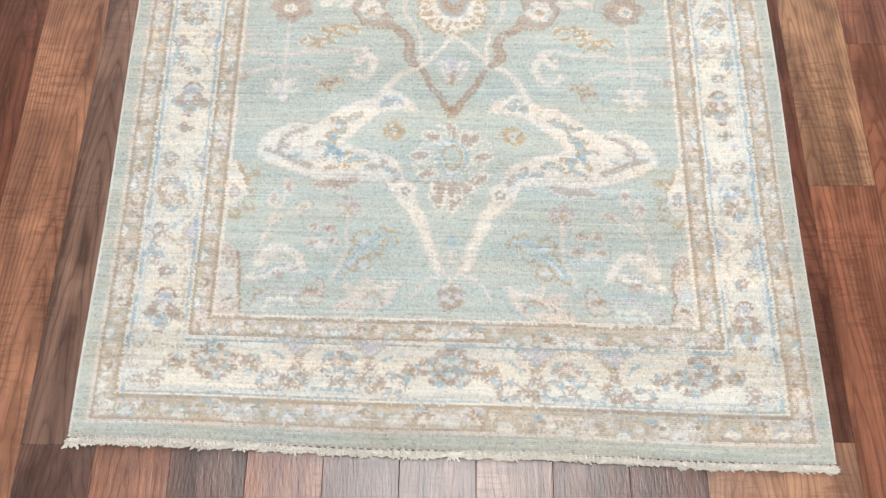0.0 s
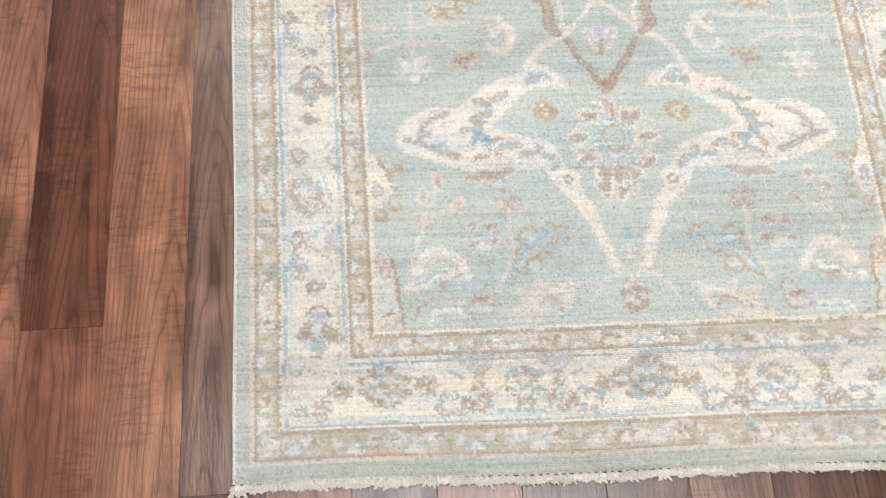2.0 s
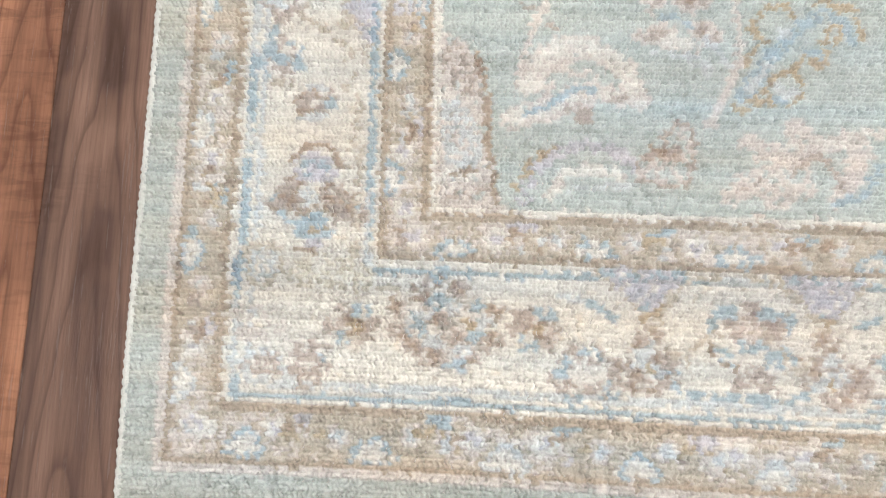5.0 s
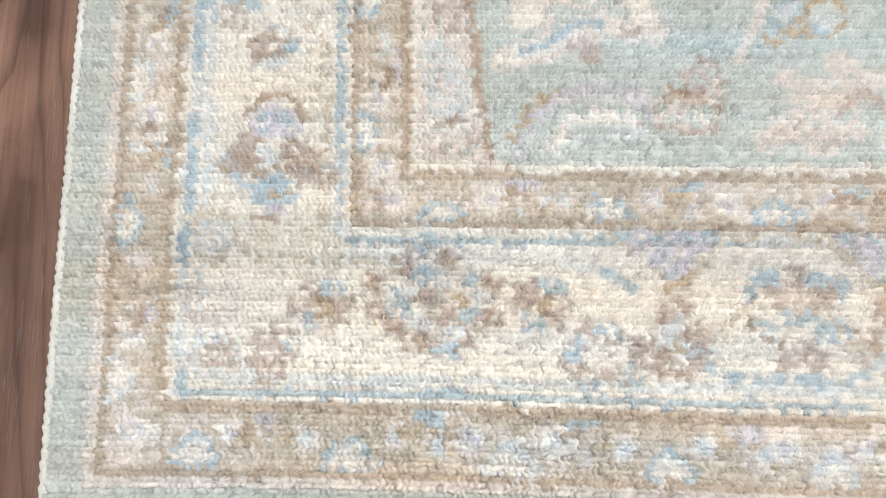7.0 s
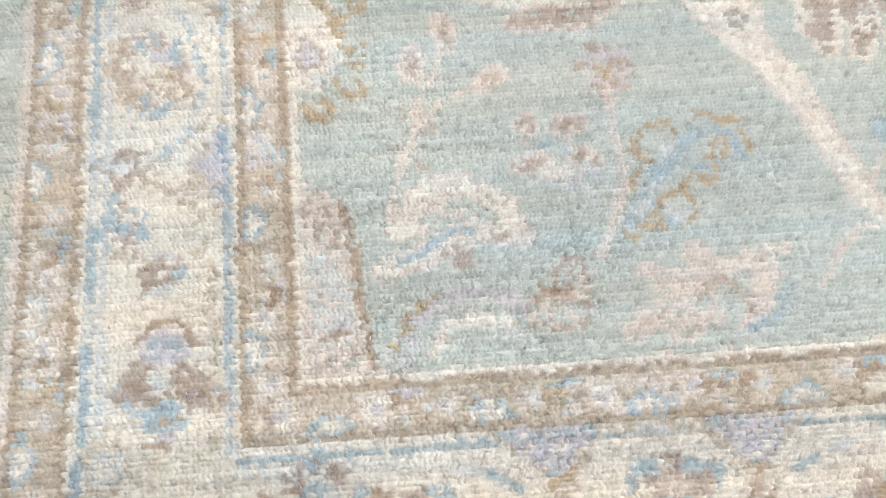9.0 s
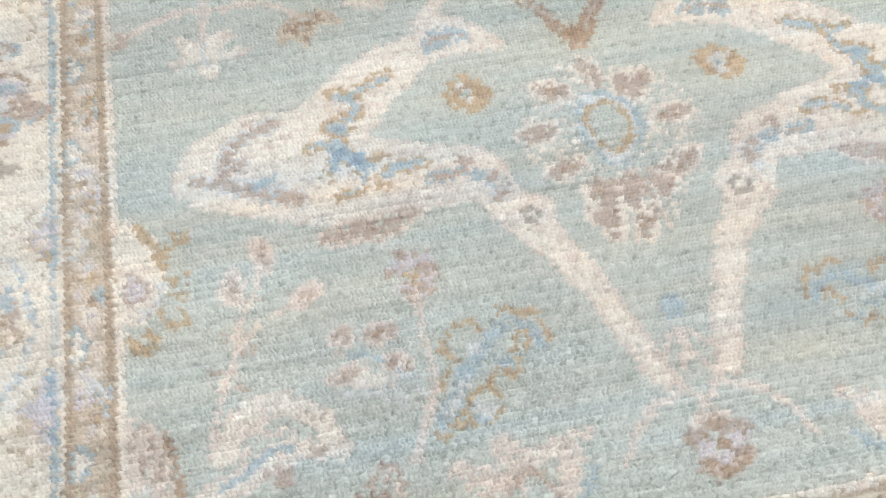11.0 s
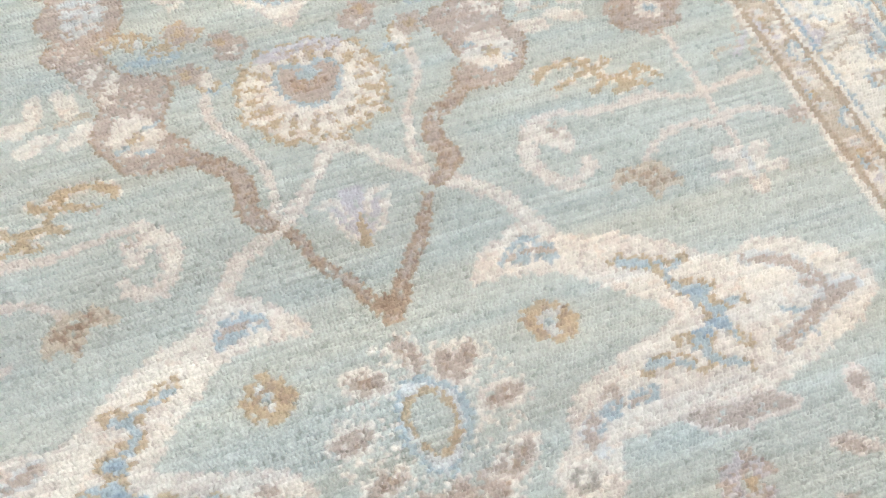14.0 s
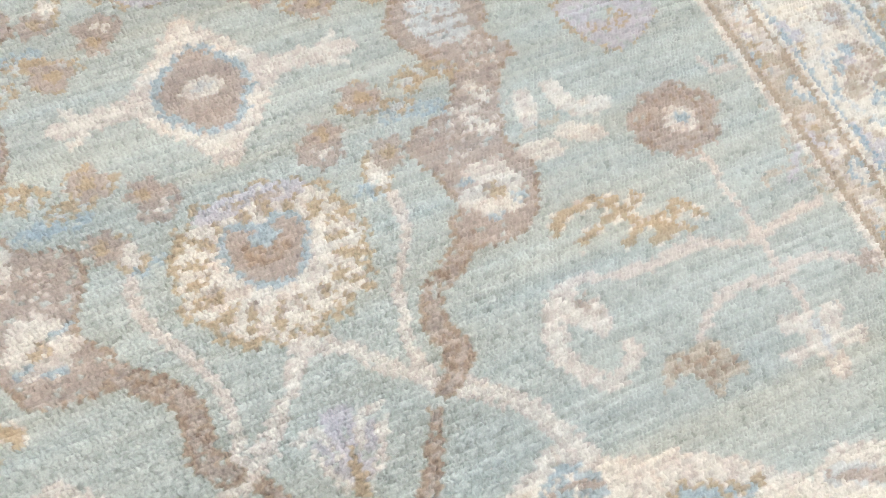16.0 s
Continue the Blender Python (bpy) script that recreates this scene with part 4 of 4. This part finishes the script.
def pile(name, mark, label):
    split = int(1195 / KNOT)
    (p0, d0, q0), (p1, d1, q1) = tufts(mark, 0, split, 3), tufts(mark, split, NV, 1)
    place, dye, quad = np.concatenate((p0, p1)), np.concatenate((d0, d1)), np.concatenate((q0, q1 + len(p0)))
    me = bpy.data.meshes.new(name)
    me.vertices.add(len(place))
    me.vertices.foreach_set("co", place.astype(np.float32).ravel())
    me.loops.add(quad.size)
    me.loops.foreach_set("vertex_index", quad.astype(np.int32).ravel())
    me.polygons.add(len(quad))
    me.polygons.foreach_set("loop_start", np.arange(0, quad.size, 4, dtype=np.int32))
    me.update(calc_edges=True)
    me.shade_smooth()
    colour = me.color_attributes.new("dye", "FLOAT_COLOR", "POINT")
    rgba = np.ones((len(place), 4), np.float32)
    rgba[:, :3] = dye
    colour.data.foreach_set("color", rgba.ravel())
    me.materials.append(WOOL)
    ob = new(name, me)
    ob.parent = rug
    tagged(ob, label)


for name, mark, label in (("field", 0, "seafoam green pile with cream vines and blossoms"), ("inner_guard_border", 1, "narrow tan border with small buds"),
                          ("main_border", 2, "wide cream border with grey-blue rosettes"), ("outer_guard_border", 3, "tan border with small cream flowers"),
                          ("edge_band", 4, "plain pale green edge")):
    pile(name, mark, label)

bm = bmesh.new()
n = 60
grid = []
for j in range(n + 1):
    for i in (-1, 1):
        x, y = drawn(np.float64(i * 0.612), np.float64(j / n * LONG / 1000))
        grid.append((bm.verts.new((x, y, 0.001)), bm.verts.new((x, y, 0.0045))))
for j in range(n):
    a, b, c, d = grid[2 * j], grid[2 * j + 1], grid[2 * j + 3], grid[2 * j + 2]
    bm.faces.new((a[1], b[1], c[1], d[1]))
    bm.faces.new((a[0], d[0], c[0], b[0]))
    bm.faces.new((a[0], a[1], d[1], d[0]))
    bm.faces.new((b[0], c[0], c[1], b[1]))
part("backing", bm, COTTON, rug)


def cord(side):
    """Overcast selvedge: a rope of wool wound along the long edge."""
    bm = bmesh.new()
    rings = []
    steps = 900
    r = random.Random(3 + side)
    for j in range(steps + 1):
        v = j / steps * LONG / 1000
        x, y = drawn(np.float64(side * 0.6135), np.float64(v))
        k = 0.0030 + 0.0005 * math.sin(j * 2.1) + r.uniform(-0.0003, 0.0003)
        rings.append([bm.verts.new((x + k * math.cos(a), y, 0.0052 + 1.15 * k * math.sin(a))) for a in (i * math.tau / 8 for i in range(8))])
    for p, q in zip(rings, rings[1:]):
        for i in range(8):
            f = bm.faces.new((p[i], p[(i + 1) % 8], q[(i + 1) % 8], q[i]))
            f.smooth = True
    part("selvedge", bm, CORD, rug, "cream overcast wool edge cord")


cord(-1)
cord(1)


def tassel_mesh(seed):
    """A curly tuft of warp ends: a tight neck under the last row, then a furry roll along -y."""
    r = random.Random(seed)
    bm = bmesh.new()

    def strand(points, thick):
        rings = []
        for k, c in enumerate(points):
            w = thick * (1.0 if k < len(points) - 1 else 0.5)
            rings.append([bm.verts.new(Vector(c) + Vector((w * math.cos(a), 0.3 * w * math.sin(a), w * math.sin(a)))) for a in (0.4, 2.5, 4.6)])
        for p, q in zip(rings, rings[1:]):
            for i in range(3):
                f = bm.faces.new((p[i], p[(i + 1) % 3], q[(i + 1) % 3], q[i]))
                f.smooth = True
        bm.faces.new(rings[-1])

    for s in range(3):
        x = r.uniform(-0.0012, 0.0012)
        strand([(x, 0.003, 0.005), (x, -0.0005, 0.0055), (x * 3, -0.004, 0.006), (x * 4, -0.009, 0.005)], 0.0022)
    for s in range(52):
        x = r.uniform(-0.0068, 0.0068)
        y = -0.0015 - r.uniform(0, 0.0085)
        turn = r.uniform(0.1, 3.0)
        reach = r.uniform(0.0025, 0.0052)
        dx = r.uniform(-0.004, 0.004)
        pts = []
        for k in range(4):
            t = k / 3
            a = turn + 0.9 * t
            pts.append((x + dx * t, y - reach * t * math.cos(a * 0.6) - 0.002 * t, 0.0035 + max(-0.003, reach * t * math.sin(a))))
        strand(pts, r.uniform(0.0014, 0.0026))
    me = bpy.data.meshes.new("tassel")
    bm.to_mesh(me)
    bm.free()
    me.materials.append(COTTON)
    return me


def rolled_end(end):
    """The woven end, rolled under the tufts."""
    r = random.Random(end)
    bm = bmesh.new()
    rings = []
    for j in range(901):
        u = -0.613 + 1.226 * j / 900
        x, y = drawn(np.float64(u), np.float64(end * LONG / 1000))
        k = 0.0040 + 0.0008 * math.sin(j * 0.72) + 0.0005 * math.sin(j * 0.21) + r.uniform(-0.0009, 0.0009)
        y += (0.0064 if end else -0.0064)
        rings.append([bm.verts.new((x, y + 1.2 * k * math.cos(a), 0.0038 + k * math.sin(a))) for a in (i * math.tau / 7 for i in range(7))])
    for p, q in zip(rings, rings[1:]):
        for i in range(7):
            f = bm.faces.new((p[i], p[(i + 1) % 7], q[(i + 1) % 7], q[i]))
            f.smooth = True
    part("rolled_end", bm, COTTON, rug, "cream cotton end roll")


rolled_end(0)
rolled_end(1)
tassels = [tassel_mesh(s) for s in range(6)]
r = random.Random(17)
for end in (0, 1):
    for k in range(104):
        u = -0.614 + 1.228 * (k + 0.5) / 104
        x, y = drawn(np.float64(u), np.float64(end * LONG / 1000))
        ob = new("tassel", r.choice(tassels))
        ob.parent = rug
        corner = 1.35 if k in (0, 103) else 1.0
        ob.matrix_local = pose(x, y, 0, 0, 0, 180 * end + r.uniform(-9, 9)) @ Matrix.Diagonal((corner * r.uniform(0.95, 1.1), corner * r.uniform(0.85, 1.2), r.uniform(0.85, 1.25), 1))

# ---- floor planks ----
PITCH, PLANK = 0.1228, 1.215


def plank_mesh():
    bm = bmesh.new()
    w, l, b = PITCH / 2 - 0.0002, PLANK / 2 - 0.0002, 0.0007
    low = [bm.verts.new((sx * w, sy * l, -0.012)) for sx, sy in ((-1, -1), (1, -1), (1, 1), (-1, 1))]
    mid = [bm.verts.new((sx * w, sy * l, -b)) for sx, sy in ((-1, -1), (1, -1), (1, 1), (-1, 1))]
    top = [bm.verts.new((sx * (w - b), sy * (l - b), 0)) for sx, sy in ((-1, -1), (1, -1), (1, 1), (-1, 1))]
    bm.faces.new(top)
    for a, c in ((low, mid), (mid, top)):
        for i in range(4):
            bm.faces.new((a[i], a[(i + 1) % 4], c[(i + 1) % 4], c[i]))
    me = bpy.data.meshes.new("plank")
    bm.to_mesh(me)
    bm.free()
    me.materials.append(WOOD)
    return me


plank = plank_mesh()
TONES = [lin(*c) for c in ((88, 57, 47), (140, 108, 88), (110, 75, 62), (102, 82, 73), (120, 80, 63), (116, 83, 69), (132, 102, 81), (86, 66, 59), (124, 90, 73))]
# columns of which single boards are known: column: (joint, tone of the board before it, tone of the one beyond it)
# 26, beyond: a dark board whose tone also holds the rug's edge shadow
KNOWN = {13: (0.86, 5, 2), 12: (0.3, 6, 1), 14: (0.26, 2, 0), 15: (1.05, 8, 5), 16: (0.003, 7, 3), 17: (0.35, 5, 2), 18: (0.7, 7, 5), 19: (0.4, 5, 4), 20: (0.8, 7, 2), 21: (0.5, 7, 7),
         22: (0.3, 3, 3), 23: (0.9, 7, 7), 24: (0.4, 7, 7), 25: (0.9, 1, 1), 26: (0.02, 1, 0), 27: (0.486, 4, 6), 28: (0.8, 4, 2)}
r = random.Random(23)
for c in range(43):
    x = X0 + (c + 0.5) * PITCH
    joint, before, beyond = KNOWN.get(c, (r.uniform(0, PLANK), None, None))
    first = math.floor((Y0 - joint) / PLANK)
    for k in range(first, math.ceil((Y1 - joint) / PLANK)):
        ob = new("plank", plank)
        ob.parent = floor
        a, b = max(Y0, joint + k * PLANK), min(Y1, joint + (k + 1) * PLANK)
        ob.location, ob.scale = (x, (a + b) / 2, 0), (1, (b - a) / PLANK, 1)
        tone = before if k == -1 else beyond if k == 0 else None
        ob.color = (*TONES[tone if tone is not None else r.randrange(8)], 1)
